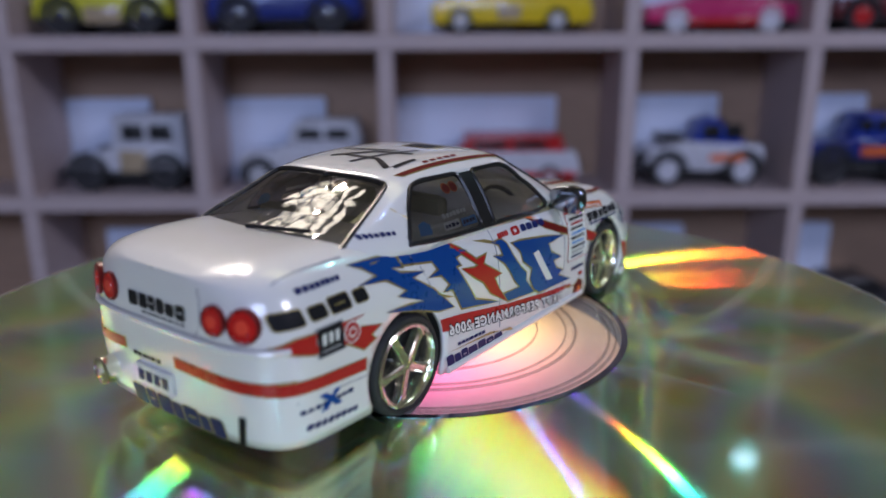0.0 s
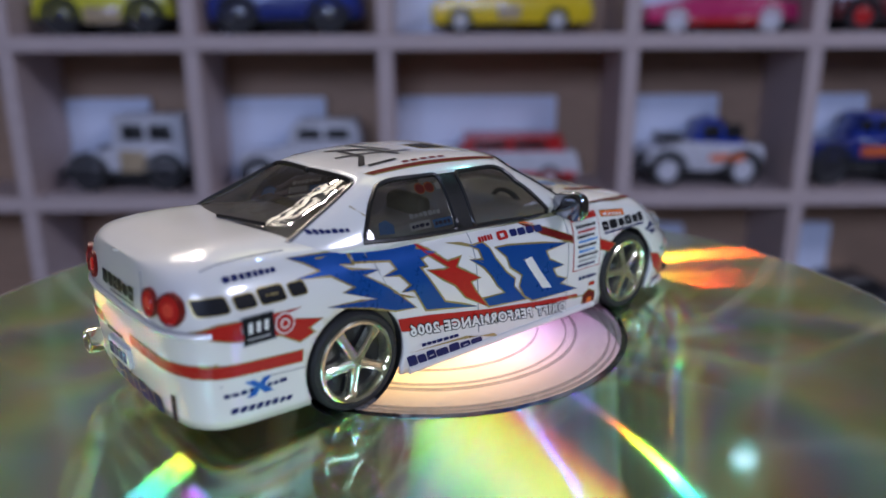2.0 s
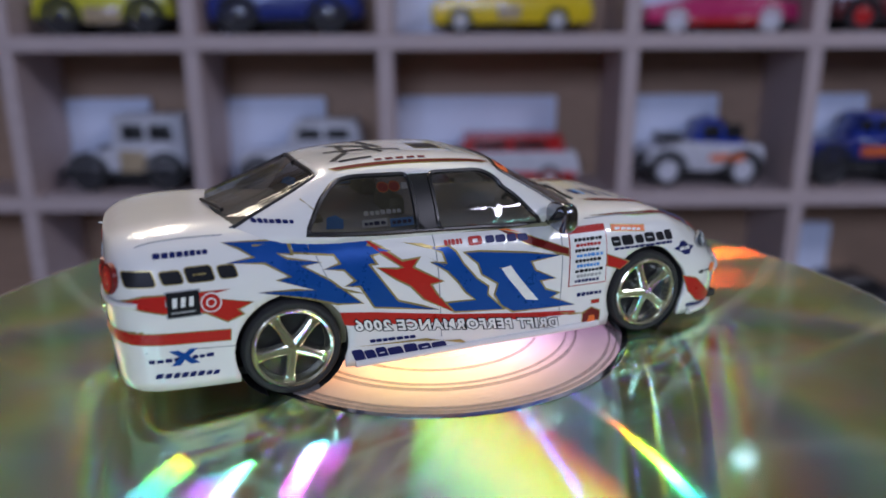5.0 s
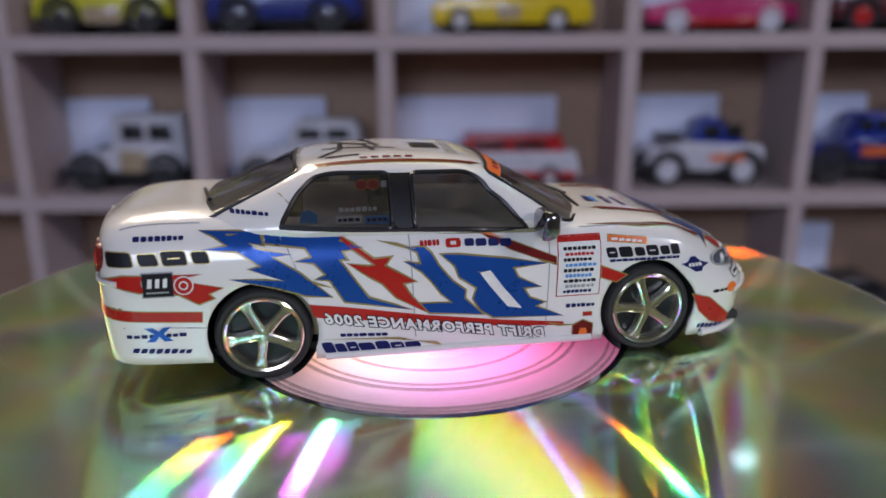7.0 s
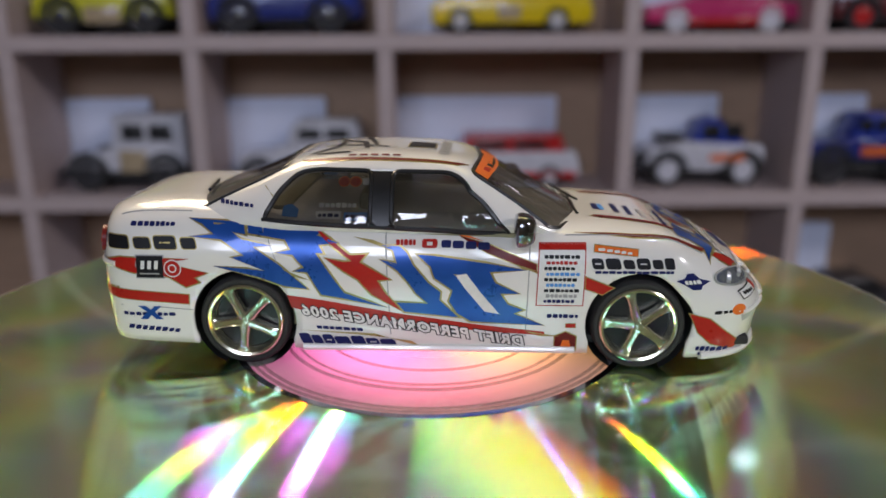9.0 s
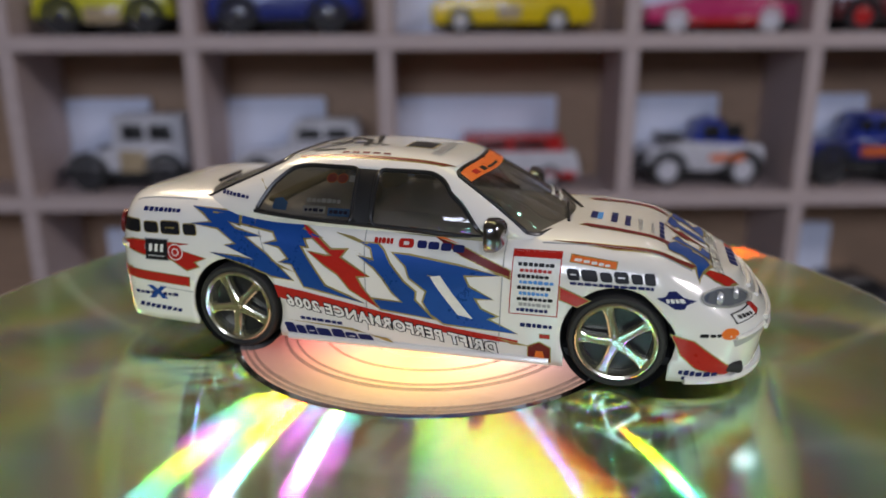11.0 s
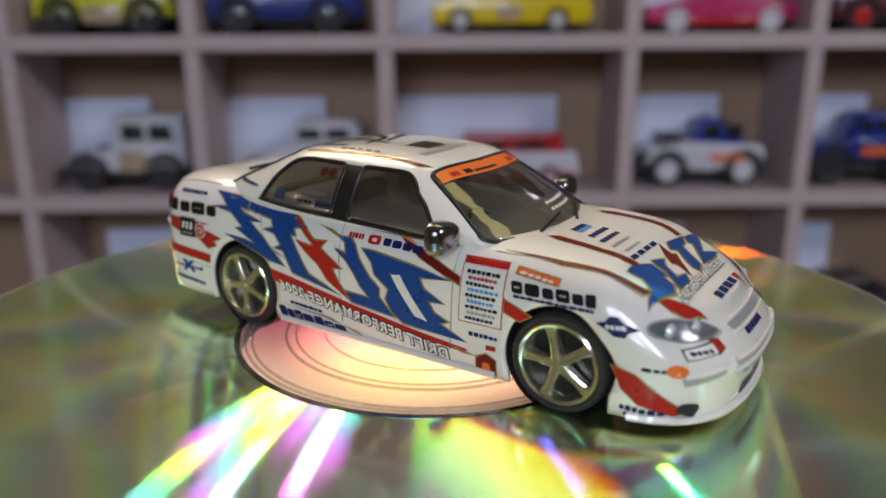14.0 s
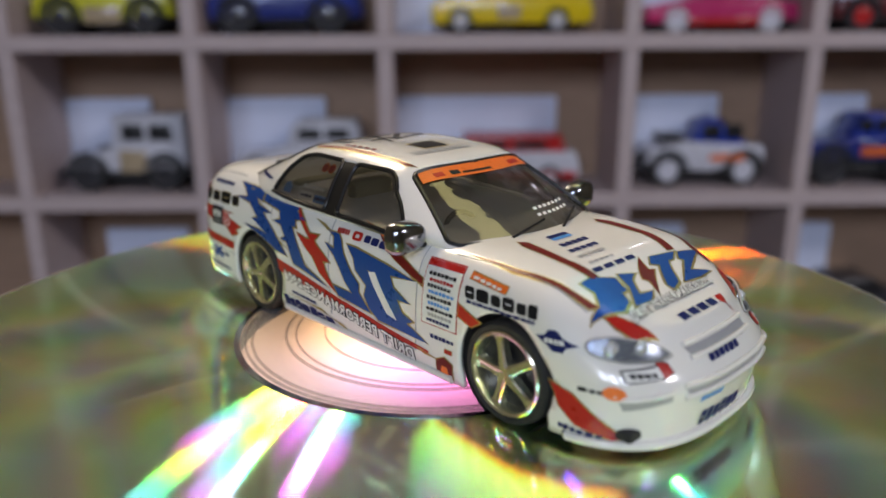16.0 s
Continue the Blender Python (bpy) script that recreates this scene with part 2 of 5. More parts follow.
def prism(outline, y0, y1, bev=0.0, seg=2):
    """An outline in x, z drawn out along y."""
    bm = bmesh.new()
    f = bm.faces.new([bm.verts.new((x, y0, z)) for x, z in outline])
    r = bmesh.ops.extrude_face_region(bm, geom=[f])
    bmesh.ops.translate(bm, vec=(0, y1 - y0, 0), verts=[v for v in r["geom"] if isinstance(v, bmesh.types.BMVert)])
    bmesh.ops.recalc_face_normals(bm, faces=bm.faces)
    if bev:
        bevel(bm, bev, seg, 0.25)
    return bm


def tube(points, r, seg=6, closed=False):
    bm = bmesh.new()
    n, rings = len(points), []
    for i, p in enumerate(points):
        p = Vector(p)
        a = Vector(points[(i - 1) % n] if closed or i else points[0])
        b = Vector(points[(i + 1) % n] if closed or i < n - 1 else points[-1])
        d = (b - a).normalized()
        u = d.orthogonal().normalized() if abs(d.z) > 0.95 else d.cross(Vector((0, 0, 1))).normalized()
        w = d.cross(u)
        rings.append([bm.verts.new(p + r * (math.cos(k * 2 * math.pi / seg) * u + math.sin(k * 2 * math.pi / seg) * w)) for k in range(seg)])
    for i in range(n if closed else n - 1):
        a, b = rings[i], rings[(i + 1) % n]
        for k in range(seg):
            bm.faces.new((a[k], a[(k + 1) % seg], b[(k + 1) % seg], b[k]))
    if not closed:
        bm.faces.new(rings[0])
        bm.faces.new(rings[-1])
    bmesh.ops.recalc_face_normals(bm, faces=bm.faces)
    return bm


def dense(poly, step, closed=True):
    out = []
    for i, a in enumerate(poly if closed else poly[:-1]):
        b = poly[(i + 1) % len(poly)]
        k = max(1, math.ceil(math.dist(a, b) / step))
        out += [(a[0] + (b[0] - a[0]) * j / k, a[1] + (b[1] - a[1]) * j / k) for j in range(k)]
    return out if closed else out + [poly[-1]]


def rounded(poly, r, k=4):
    """The outline with its corners rounded."""
    out, n = [], len(poly)
    for i in range(n):
        p, a, b = Vector(poly[i]), Vector(poly[i - 1]), Vector(poly[(i + 1) % n])
        d = min(r, (a - p).length / 2.2, (b - p).length / 2.2)
        u, w = p + (a - p).normalized() * d, p + (b - p).normalized() * d
        for j in range(k + 1):
            t = j / k
            q = u * (1 - t) ** 2 + p * 2 * t * (1 - t) + w * t * t
            out.append((q.x, q.y))
    return out


def inside(poly, pts):
    pts, res = np.asarray(pts, float), np.zeros(len(pts), bool)
    for (x0, y0), (x1, y1) in zip(poly, list(poly[1:]) + [poly[0]]):
        if y0 != y1:
            cross = ((y0 > pts[:, 1]) != (y1 > pts[:, 1])) & (pts[:, 0] < (x1 - x0) * (pts[:, 1] - y0) / (y1 - y0) + x0)
            res ^= cross
    return res


def sheet(outer, place, holes=(), grid=None, step=1.0, edge=None, thick=0.0):
    """A skin over an outline with holes, each point of the plane set by place(a, b) -> x, y, z."""
    edge = edge or step
    loops = [dense(p, edge) for p in (outer, *holes)]
    pts, edges = [], []
    for lp in loops:
        k = len(pts)
        pts += lp
        edges += [(k + i, k + (i + 1) % len(lp)) for i in range(len(lp))]
    if grid is None:
        xs, ys = [p[0] for p in outer], [p[1] for p in outer]
        grid = [(x, y) for x in np.arange(min(xs) + step / 2, max(xs), step) for y in np.arange(min(ys) + step / 2, max(ys), step)]
    if len(grid):
        g = np.asarray(grid, float)
        keep = inside(loops[0], g)
        for h in loops[1:]:
            keep &= ~inside(h, g)
        lp = np.asarray(pts)
        g = g[keep]
        if len(g):
            near = np.array([np.min(np.abs(lp - q).sum(1)) for q in g])
            pts += [tuple(q) for q in g[near > edge * 0.4]]
    vs, _, fs, *_ = geometry.delaunay_2d_cdt([Vector(p) for p in pts], edges, [], 0, 1e-6)
    cen = np.array([[sum(vs[i][k] for i in f) / len(f) for k in (0, 1)] for f in fs])
    keep = inside(loops[0], cen)
    for h in loops[1:]:
        keep &= ~inside(h, cen)
    bm = bmesh.new()
    bv = [bm.verts.new(place(v[0], v[1])) for v in vs]
    for f, k in zip(fs, keep):
        if k:
            bm.faces.new([bv[i] for i in f])
    bmesh.ops.delete(bm, geom=[v for v in bm.verts if not v.link_faces], context="VERTS")
    if thick:
        r = bmesh.ops.solidify(bm, geom=bm.faces[:], thickness=thick)
    return bm


def curve_of(table):
    """A smooth run through a few (x, value) pairs."""
    xs, vs = [p[0] for p in table], [p[1] for p in table]
    ms = []
    for i in range(len(xs)):
        a, b = max(i - 1, 0), min(i + 1, len(xs) - 1)
        ms.append((vs[b] - vs[a]) / (xs[b] - xs[a]))

    def f(x):
        if x <= xs[0]:
            return vs[0]
        if x >= xs[-1]:
            return vs[-1]
        i = max(k for k in range(len(xs) - 1) if xs[k] <= x)
        h = xs[i + 1] - xs[i]
        t = (x - xs[i]) / h
        return ((2 * t ** 3 - 3 * t ** 2 + 1) * vs[i] + (t ** 3 - 2 * t ** 2 + t) * h * ms[i] + (3 * t ** 2 - 2 * t ** 3) * vs[i + 1] + (t ** 3 - t ** 2) * h * ms[i + 1])
    return f


class Shell:
    """A body skin of rounded cross-sections along x: width(x, z), floor low(x) and crown high(x)."""

    def __init__(self, width, low, high, n, warp=lambda x, y, z: x):
        self.width, self.low, self.high, self.n, self.warp = width, low, high, n, warp
        self.knee = 0.5 ** (1 / n)

    def side(self, x, z):
        lo, hi = self.low(x), self.high(x)
        f = min(max((z - lo) / (hi - lo), 0), 1)
        return self.width(x, z) * max(1 - f ** self.n, 0) ** (1 / self.n)

    def top(self, x, y):
        lo, hi = self.low(x), self.high(x)
        z = hi
        for _ in range(5):
            g = min(abs(y) / max(self.width(x, z), 1e-4), 1)
            z = lo + (hi - lo) * max(1 - g ** self.n, 0) ** (1 / self.n)
        return z

    def at(self, x, p):
        lo, hi, k = self.low(x), self.high(x), self.knee
        if p <= k:
            f = max(p, 0)
            g = max(1 - f ** self.n, 0) ** (1 / self.n)
        else:
            g = max(2 * k - p, 0)
            f = max(1 - g ** self.n, 0) ** (1 / self.n)
        z = lo + (hi - lo) * f
        y = self.width(x, z) * g
        return self.warp(x, y, z), y, z

    def p_side(self, x, z):
        lo, hi = self.low(x), self.high(x)
        f = min(max((z - lo) / (hi - lo), 0), 1)
        return f if f <= self.knee else 2 * self.knee - max(1 - f ** self.n, 0) ** (1 / self.n)

    def p_top(self, x, y):
        z = self.top(x, y)
        g = min(abs(y) / max(self.width(x, z), 1e-4), 1)
        return 2 * self.knee - g if g <= self.knee else max(1 - g ** self.n, 0) ** (1 / self.n)


def both_sides(bm):
    """Adds the mirror image over y = 0 and welds the two."""
    r = bmesh.ops.duplicate(bm, geom=bm.verts[:] + bm.edges[:] + bm.faces[:])
    vs = [v for v in r["geom"] if isinstance(v, bmesh.types.BMVert)]
    for v in vs:
        v.co.y = -v.co.y
    bmesh.ops.reverse_faces(bm, faces=[f for f in r["geom"] if isinstance(f, bmesh.types.BMFace)])
    bmesh.ops.remove_doubles(bm, verts=bm.verts, dist=0.004)
    bmesh.ops.dissolve_degenerate(bm, edges=bm.edges, dist=0.003)
    bmesh.ops.recalc_face_normals(bm, faces=bm.faces)
    return bm

# ---------------------------------------------------------------- the model car (x forward, y left)
REAR, NOSE = -36.9, 35.6
belt_low = curve_of([(-37, 2.9), (-33, 2.7), (-27, 2.4), (-15, 1.9), (15, 1.7), (26, 1.3), (33, 1.4), (36, 1.6)])
belt_top = curve_of([(-37, 16.1), (-35, 16.9), (-31, 17.35), (-26, 17.3), (-17, 16.6), (-5, 15.9), (6, 15.4), (13, 15.1), (18, 14.95), (23, 14.4),
                     (28, 13.4), (32, 12.2), (34.5, 11.0), (36, 10.4)])
nose_lean = curve_of([(1.5, -0.4), (4.5, 0.1), (6.4, 0.4), (7.6, -0.3), (9, -1.7), (10.1, -2.5), (11.5, -3.1), (14, -3.3)])


def plan(x):
    if x > 24:
        return 13.35 * max(1 - ((x - 24) / (NOSE - 24)) ** 2.7, 0) ** (1 / 2.7)
    if x < -29:
        return 13.35 * max(1 - ((-29 - x) / (-29 - REAR)) ** 4.5, 0) ** (1 / 4.5)
    return 13.35


def body_width(x, z):
    skirt = 0.25 * max(0, 1 - abs(z - 3) / 2.5)
    return plan(x) * (1 - 0.0008 * (z - 8) ** 2 - 0.0015 * max(z - 11, 0) ** 2) + skirt * plan(x) / 13.35


def body_warp(x, y, z):
    lean = 0.0
    if x > 22:
        f = min((x - 22) / 9, 1)
        lean = nose_lean(z) * f * f * (3 - 2 * f)
    if x < -31:
        lean = -(-31 - x) / 5.9 * (0.35 - 0.010 * (z - 9) ** 2)
    return x + lean


BODY = Shell(body_width, belt_low, belt_top, 7.5, body_warp)
roof_line = curve_of([(-30.6, 15.4), (-27.9, 16.9), (-22, 19.1), (-17.6, 20.8), (-14.8, 21.55), (-9, 22.05), (-3, 21.95), (1.5, 21.5), (4.3, 20.7), (7, 19.4), (10, 17.9),
                      (13, 16.3), (16, 14.7), (18, 13.6)])


def cabin_width(x, z):
    taper = 1.0 - 0.0009 * max(-15 - x, 0) ** 2 - 0.003 * max(x - 4, 0)
    return (12.5 - 0.45 * (z - 15) - 0.012 * (z - 15) ** 2 - 1.1 * max(15.3 - z, 0)) * taper


def cabin_warp(x, y, z):
    bow = 0.0
    if x > 1:
        bow = -min(1.7 + max(x - 4, 0) * 0.11, 2.9) * min((x - 1) / 4, 1) * (abs(y) / 10) ** 2
    if x < -14:
        bow = 1.0 * min((-14 - x) / 6, 1) * (abs(y) / 9) ** 2
    return x + bow


CABIN = Shell(cabin_width, lambda x: 12.6, roof_line, 6.0, cabin_warp)
WHEEL_X, WHEEL_Z, TYRE_R = (-20.75, 20.75), 4.95, 4.95


def on_side(sign=-1, lift=0.05, shell=None):
    s = shell or BODY
    return lambda x, z: (s.warp(x, s.side(x, z), z), sign * (s.side(x, z) + lift), z)


def on_top(lift=0.05, shell=None):
    s = shell or BODY
    return lambda x, y: (s.warp(x, abs(y), s.top(x, y)), y, s.top(x, y) + lift)


def on_nose(lift=0.06):
    def f(y, z):
        w = body_width(24, z)
        x = 24 + (NOSE - 24) * max(1 - (min(abs(y) / w, 1)) ** 2.7, 0) ** (1 / 2.7)
        return (body_warp(x, y, z) + lift, y, z)
    return f


def on_tail(lift=0.06):
    def f(y, z):
        w = body_width(-29, z)
        x = -29 - (-29 - REAR) * max(1 - (min(abs(y) / w, 1)) ** 4.5, 0) ** (1 / 4.5)
        return (body_warp(x, y, z) - lift, y, z)
    return f


SPREAD = 14.0          # stretches the section parameter to about millimetres


def wide(loop):
    return [(x, p * SPREAD) for x, p in loop]


def skin_grid(shell, xs):
    k = shell.knee
    ps = [k * i / 15 for i in range(16)] + [k + k * i / 15 for i in range(1, 16)]
    ps += [k * (1 + d) for d in (-0.04, -0.02, 0.02, 0.04)]
    return [(x, p * SPREAD) for x in xs for p in sorted(ps)]


def arch(cx, r=5.55):
    return [(cx + r * math.cos(a), WHEEL_Z + 0.1 + r * math.sin(a)) for a in np.linspace(math.pi * 1.12, -math.pi * 0.12, 26)]


def unroll(x):
    """Length along the skin from the straight flanks round into tail or nose."""
    for x0, x1, n in ((-29.0, REAR, 4.5), (24.0, NOSE, 2.7)):
        f = (x - x0) / (x1 - x0)
        if f > 0:
            k = 0.5 ** (1 / n)
            run = abs(x1 - x0) * f if f <= k else abs(x1 - x0) * k + 13.35 * (k - max(1 - f ** n, 0) ** (1 / n))
            return x0 + math.copysign(run, x1 - x0)
    return x


def roll(u):
    for x0, x1, n in ((-29.0, REAR, 4.5), (24.0, NOSE, 2.7)):
        run = (u - x0) * math.copysign(1, x1 - x0)
        if run > 0:
            k, long = 0.5 ** (1 / n), abs(x1 - x0)
            f = run / long
            if f > k:
                f = max(1 - max(k - (run - long * k) / 13.35, 0) ** n, 0) ** (1 / n)
            return x0 + (x1 - x0) * f
    return u


def build_body(car):
    u0, u1 = unroll(REAR), unroll(NOSE)
    us = list(np.linspace(u0, u1, 128))
    line = [(u0, 0.0)]
    for cx in WHEEL_X:
        rise = [(x, z) for x, z in arch(cx) if z > belt_low(x) + 0.02]
        line.append((unroll(rise[0][0]), 0.0))
        line += [(unroll(x), BODY.p_side(x, z)) for x, z in rise]
        line.append((unroll(rise[-1][0]), 0.0))
    k2 = 2 * BODY.knee
    line += [(u1, 0.0)] + [(u1, k2 * i / 16) for i in range(1, 16)]
    line += [(u, k2) for u in reversed(us)] + [(u0, k2 * i / 16) for i in range(15, 0, -1)]
    bm = sheet(wide(line), lambda u, p: BODY.at(roll(u), p / SPREAD), grid=skin_grid(BODY, us[1:-1]), edge=0.7)
    both_sides(bm)
    ob = part("body", bm, "white", car, "glossy white painted body shell")
    mod = ob.modifiers.new("thickness", "SOLIDIFY")
    mod.thickness, mod.offset = 0.0005, -1
    # floor pan and wheel housings
    part("floor_pan", box(-34, 33, -11.5, 11.5, 2.1, 3.2, 0.4), "matte", car)
    for cx in WHEEL_X:
        for s in (-1, 1):
            bm = lathe([(0.5, 0), (5.7, 0), (5.7, 5.5)], 28)
            bmesh.ops.translate(bm, vec=(cx, 7.2 if s > 0 else -12.7, WHEEL_Z + 0.1), verts=bm.verts)
            if s < 0:
                for v in bm.verts:
                    v.co.y = -12.7 - (v.co.y + 12.7) + 5.5
            part("wheel_housing", bm, "matte", car)


SIDE_GLASS = [(-20.3, 15.8), (-17.6, 18.6), (-15.2, 20.2), (-13.0, 20.55), (0.6, 20.3), (2.6, 19.8), (4.2, 19.0), (7.0, 17.4), (10.2, 15.0), (10.4, 14.2), (0, 14.7), (-9, 15.2)]


def build_cabin(car):
    k2 = 2 * CABIN.knee
    xs = list(np.arange(-30.1, 4, 0.7)) + list(np.arange(4.2, 17.4, 0.7))
    side = rounded(SIDE_GLASS, 1.0)
    wind = rounded([(4.2, -0.02), (4.2, 7.9), (4.7, 8.3), (14.6, 10.9), (15.5, 10.3), (15.9, -0.02)], 0.4)
    rear = rounded([(-16.9, -0.02), (-16.9, 7.4), (-17.6, 7.8), (-26.5, 9.7), (-27.4, 9.0), (-27.8, -0.02)], 0.6)
    side_uv = [(x, CABIN.p_side(x, z)) for x, z in dense(side, 0.5)]

    def uv(o):
        return [(x, k2 + 0.01 if y <= 0 else CABIN.p_top(x, y)) for x, y in dense(o, 0.5)]
    # the glazing openings reach the centre line, so they are bites out of the outline
    grid = skin_grid(CABIN, xs)
    openings = [side_uv, uv(wind), uv(rear)]

    loops = [(x, min(p, k2)) for x, p in openings[1]], [(x, min(p, k2)) for x, p in openings[2]]
    out = [(-30.4, 0.1), (17.6, 0.1), (17.6, k2)]
    ring = [q for q in loops[0] if q[1] < k2 - 1e-4]
    out += [(15.9, k2)] + list(reversed(ring)) + [(4.2, k2)]
    ring = [q for q in loops[1] if q[1] < k2 - 1e-4]
    out += [(-16.9, k2)] + ring + [(-27.8, k2), (-30.4, k2)]
    bm = sheet(wide(out), lambda x, p: CABIN.at(x, p / SPREAD), holes=[wide(side_uv)], grid=grid, edge=0.5)
    both_sides(bm)
    ob = part("cabin_shell", bm, "white", car, "white roof and pillars with rounded edges")
    mod = ob.modifiers.new("thickness", "SOLIDIFY")
    mod.thickness, mod.offset = 0.0004, -1
    # glazing, each pane in a black seal
    for s in (-1, 1):
        rear_pane = [(-20.3, 15.8), (-17.6, 18.6), (-15.2, 20.2), (-13.0, 20.55), (-7.2, 20.45), (-7.2, 15.1), (-9, 15.2)]
        front_pane = [(-5.0, 20.4), (0.6, 20.3), (2.6, 19.8), (4.2, 19.0), (7.0, 17.4), (10.2, 15.0), (10.4, 14.2), (0, 14.7), (-5.0, 15.0)]
        put = on_side(s, -0.12, CABIN)
        for o in (rear_pane, front_pane):
            o = rounded(o, 0.8)
            pane = part("side_window", sheet(o, put, step=1.0), "glass", car, "dark tinted side window")
            part("window_seal", tube([put(*q) for q in dense(o, 0.5)], 0.26, 6, True), "black", pane)
        part("door_pillar", sheet([(-7.4, 14.95), (-4.8, 14.85), (-4.8, 20.5), (-7.4, 20.55)], on_side(s, -0.02, CABIN), step=0.8), "black", car, "black door pillar")
        part("belt_seal", tube([on_side(s, 0.0, CABIN)(x, 15.8 - (x + 20.3) * 0.052) for x in np.arange(-20.3, 10.6, 0.7)], 0.22), "black", car)
        # door shut lines
        for x0, x1 in ((-19.0, -16.0), (-5.6, -5.2), (9.4, 9.0)):
            pts = [on_side(s, 0.0)(x0 + (x1 - x0) * t, 14.9 - 11.2 * t) for t in np.linspace(0, 1, 16)] if x0 > -10 else [on_side(s, 0.0)(x, z) for x, z in ((-18.2, 15.4), (-17.8, 13.5), (-17, 11.5), (-15.8, 9.5))]
            part("shut_line", tube(pts, 0.07, 5), "grey", car)
    for nm, o in (("windscreen", wind), ("rear_window", rear)):
        half = [q for q in o if q[1] > 0]
        full = half + [(x, -y) for x, y in reversed(half)]
        put = on_top(-0.12, CABIN)
        pane = part(nm, sheet(full, put, step=0.9), "glass", car, "dark tinted window over the cabin")
        part("window_seal", tube([put(*q) for q in dense(full, 0.6)], 0.27, 6, True), "black", pane)
        if nm == "windscreen":
            b = [(4.45, 7.8), (6.3, 8.3), (6.3, -8.3), (4.45, -7.8)]
            part("sun_strip", sheet(b, on_top(0.03, CABIN), step=0.8), "orange", pane, "orange sun strip with dark printed bars")
            for y0, y1, x0, x1, mt in ((6.6, 5.4, 5.3, 5.95, "red"), (4.6, 3.4, 5.3, 5.95, "ink"), (3.1, -1.2, 5.65, 5.95, "ink"), (-4.6, -6.6, 5.3, 5.95, "red")):
                part("printed_mark", sheet([(x0, -y0), (x1, -y0), (x1, -y1), (x0, -y1)], on_top(0.06, CABIN), step=0.6), mt, pane)
            for k in range(2):
                for i in range(7):
                    x0, y0 = 13.2 - k * 0.9, 0.2 + 0.9 * i + 0.3 * k
                    part("printed_mark", sheet([(x0, y0), (x0 + 0.36, y0 - 0.1), (x0 + 0.36, y0 + 0.5), (x0, y0 + 0.58)], on_top(0.02, CABIN), step=0.8), "paper", pane)
            for y in (-5.5, 1.5):
                p0, p1 = on_top(0.3, CABIN)(15.8, y), on_top(0.25, CABIN)(14.3, y + 5.5)
                part("wiper", tube([p0, p1], 0.16), "black", pane)
        else:
            part("wiper", tube([on_top(0.3, CABIN)(-27.0, 0.5), on_top(0.3, CABIN)(-26.2, -6.5)], 0.2), "black", pane)
    # inside
    for s in (-1, 1):
        part("door_card", box(-18.5, 8.5, min(s * 11.2, s * 11.8), max(s * 11.2, s * 11.8), 4, 14.4, 0.2), "cabin", car)
    part("dashboard", box(7.5, 13, -10.5, 10.5, 11.0, 14.6, 0.8), "cabin", car)
    part("rear_shelf", box(-25, -17, -10, 10, 13.5, 15.6, 0.6), "cabin", car)
    for y in (-5, 5):
        for x in (-3.5,):
            part("seat", join(box(x - 4, x + 3.5, y - 3.2, y + 3.2, 6, 10, 0.9), box(x - 5.5, x - 3.4, y - 3.0, y + 3.0, 8, 18, 0.9)), "cabin", car)
    part("rear_bench", join(box(-17, -10, -9.5, 9.5, 6, 10.5, 0.9), box(-18.5, -16, -9.5, 9.5, 8, 17, 0.9)), "cabin", car)
    ring = [(7.4 - 0.6 * math.sin(a), -5 + 2.6 * math.cos(a), 13.8 + 2.4 * math.sin(a)) for a in np.linspace(0, 2 * math.pi, 21)[:-1]]
    part("steering_wheel", tube(ring, 0.3, 6, True), "black", car)


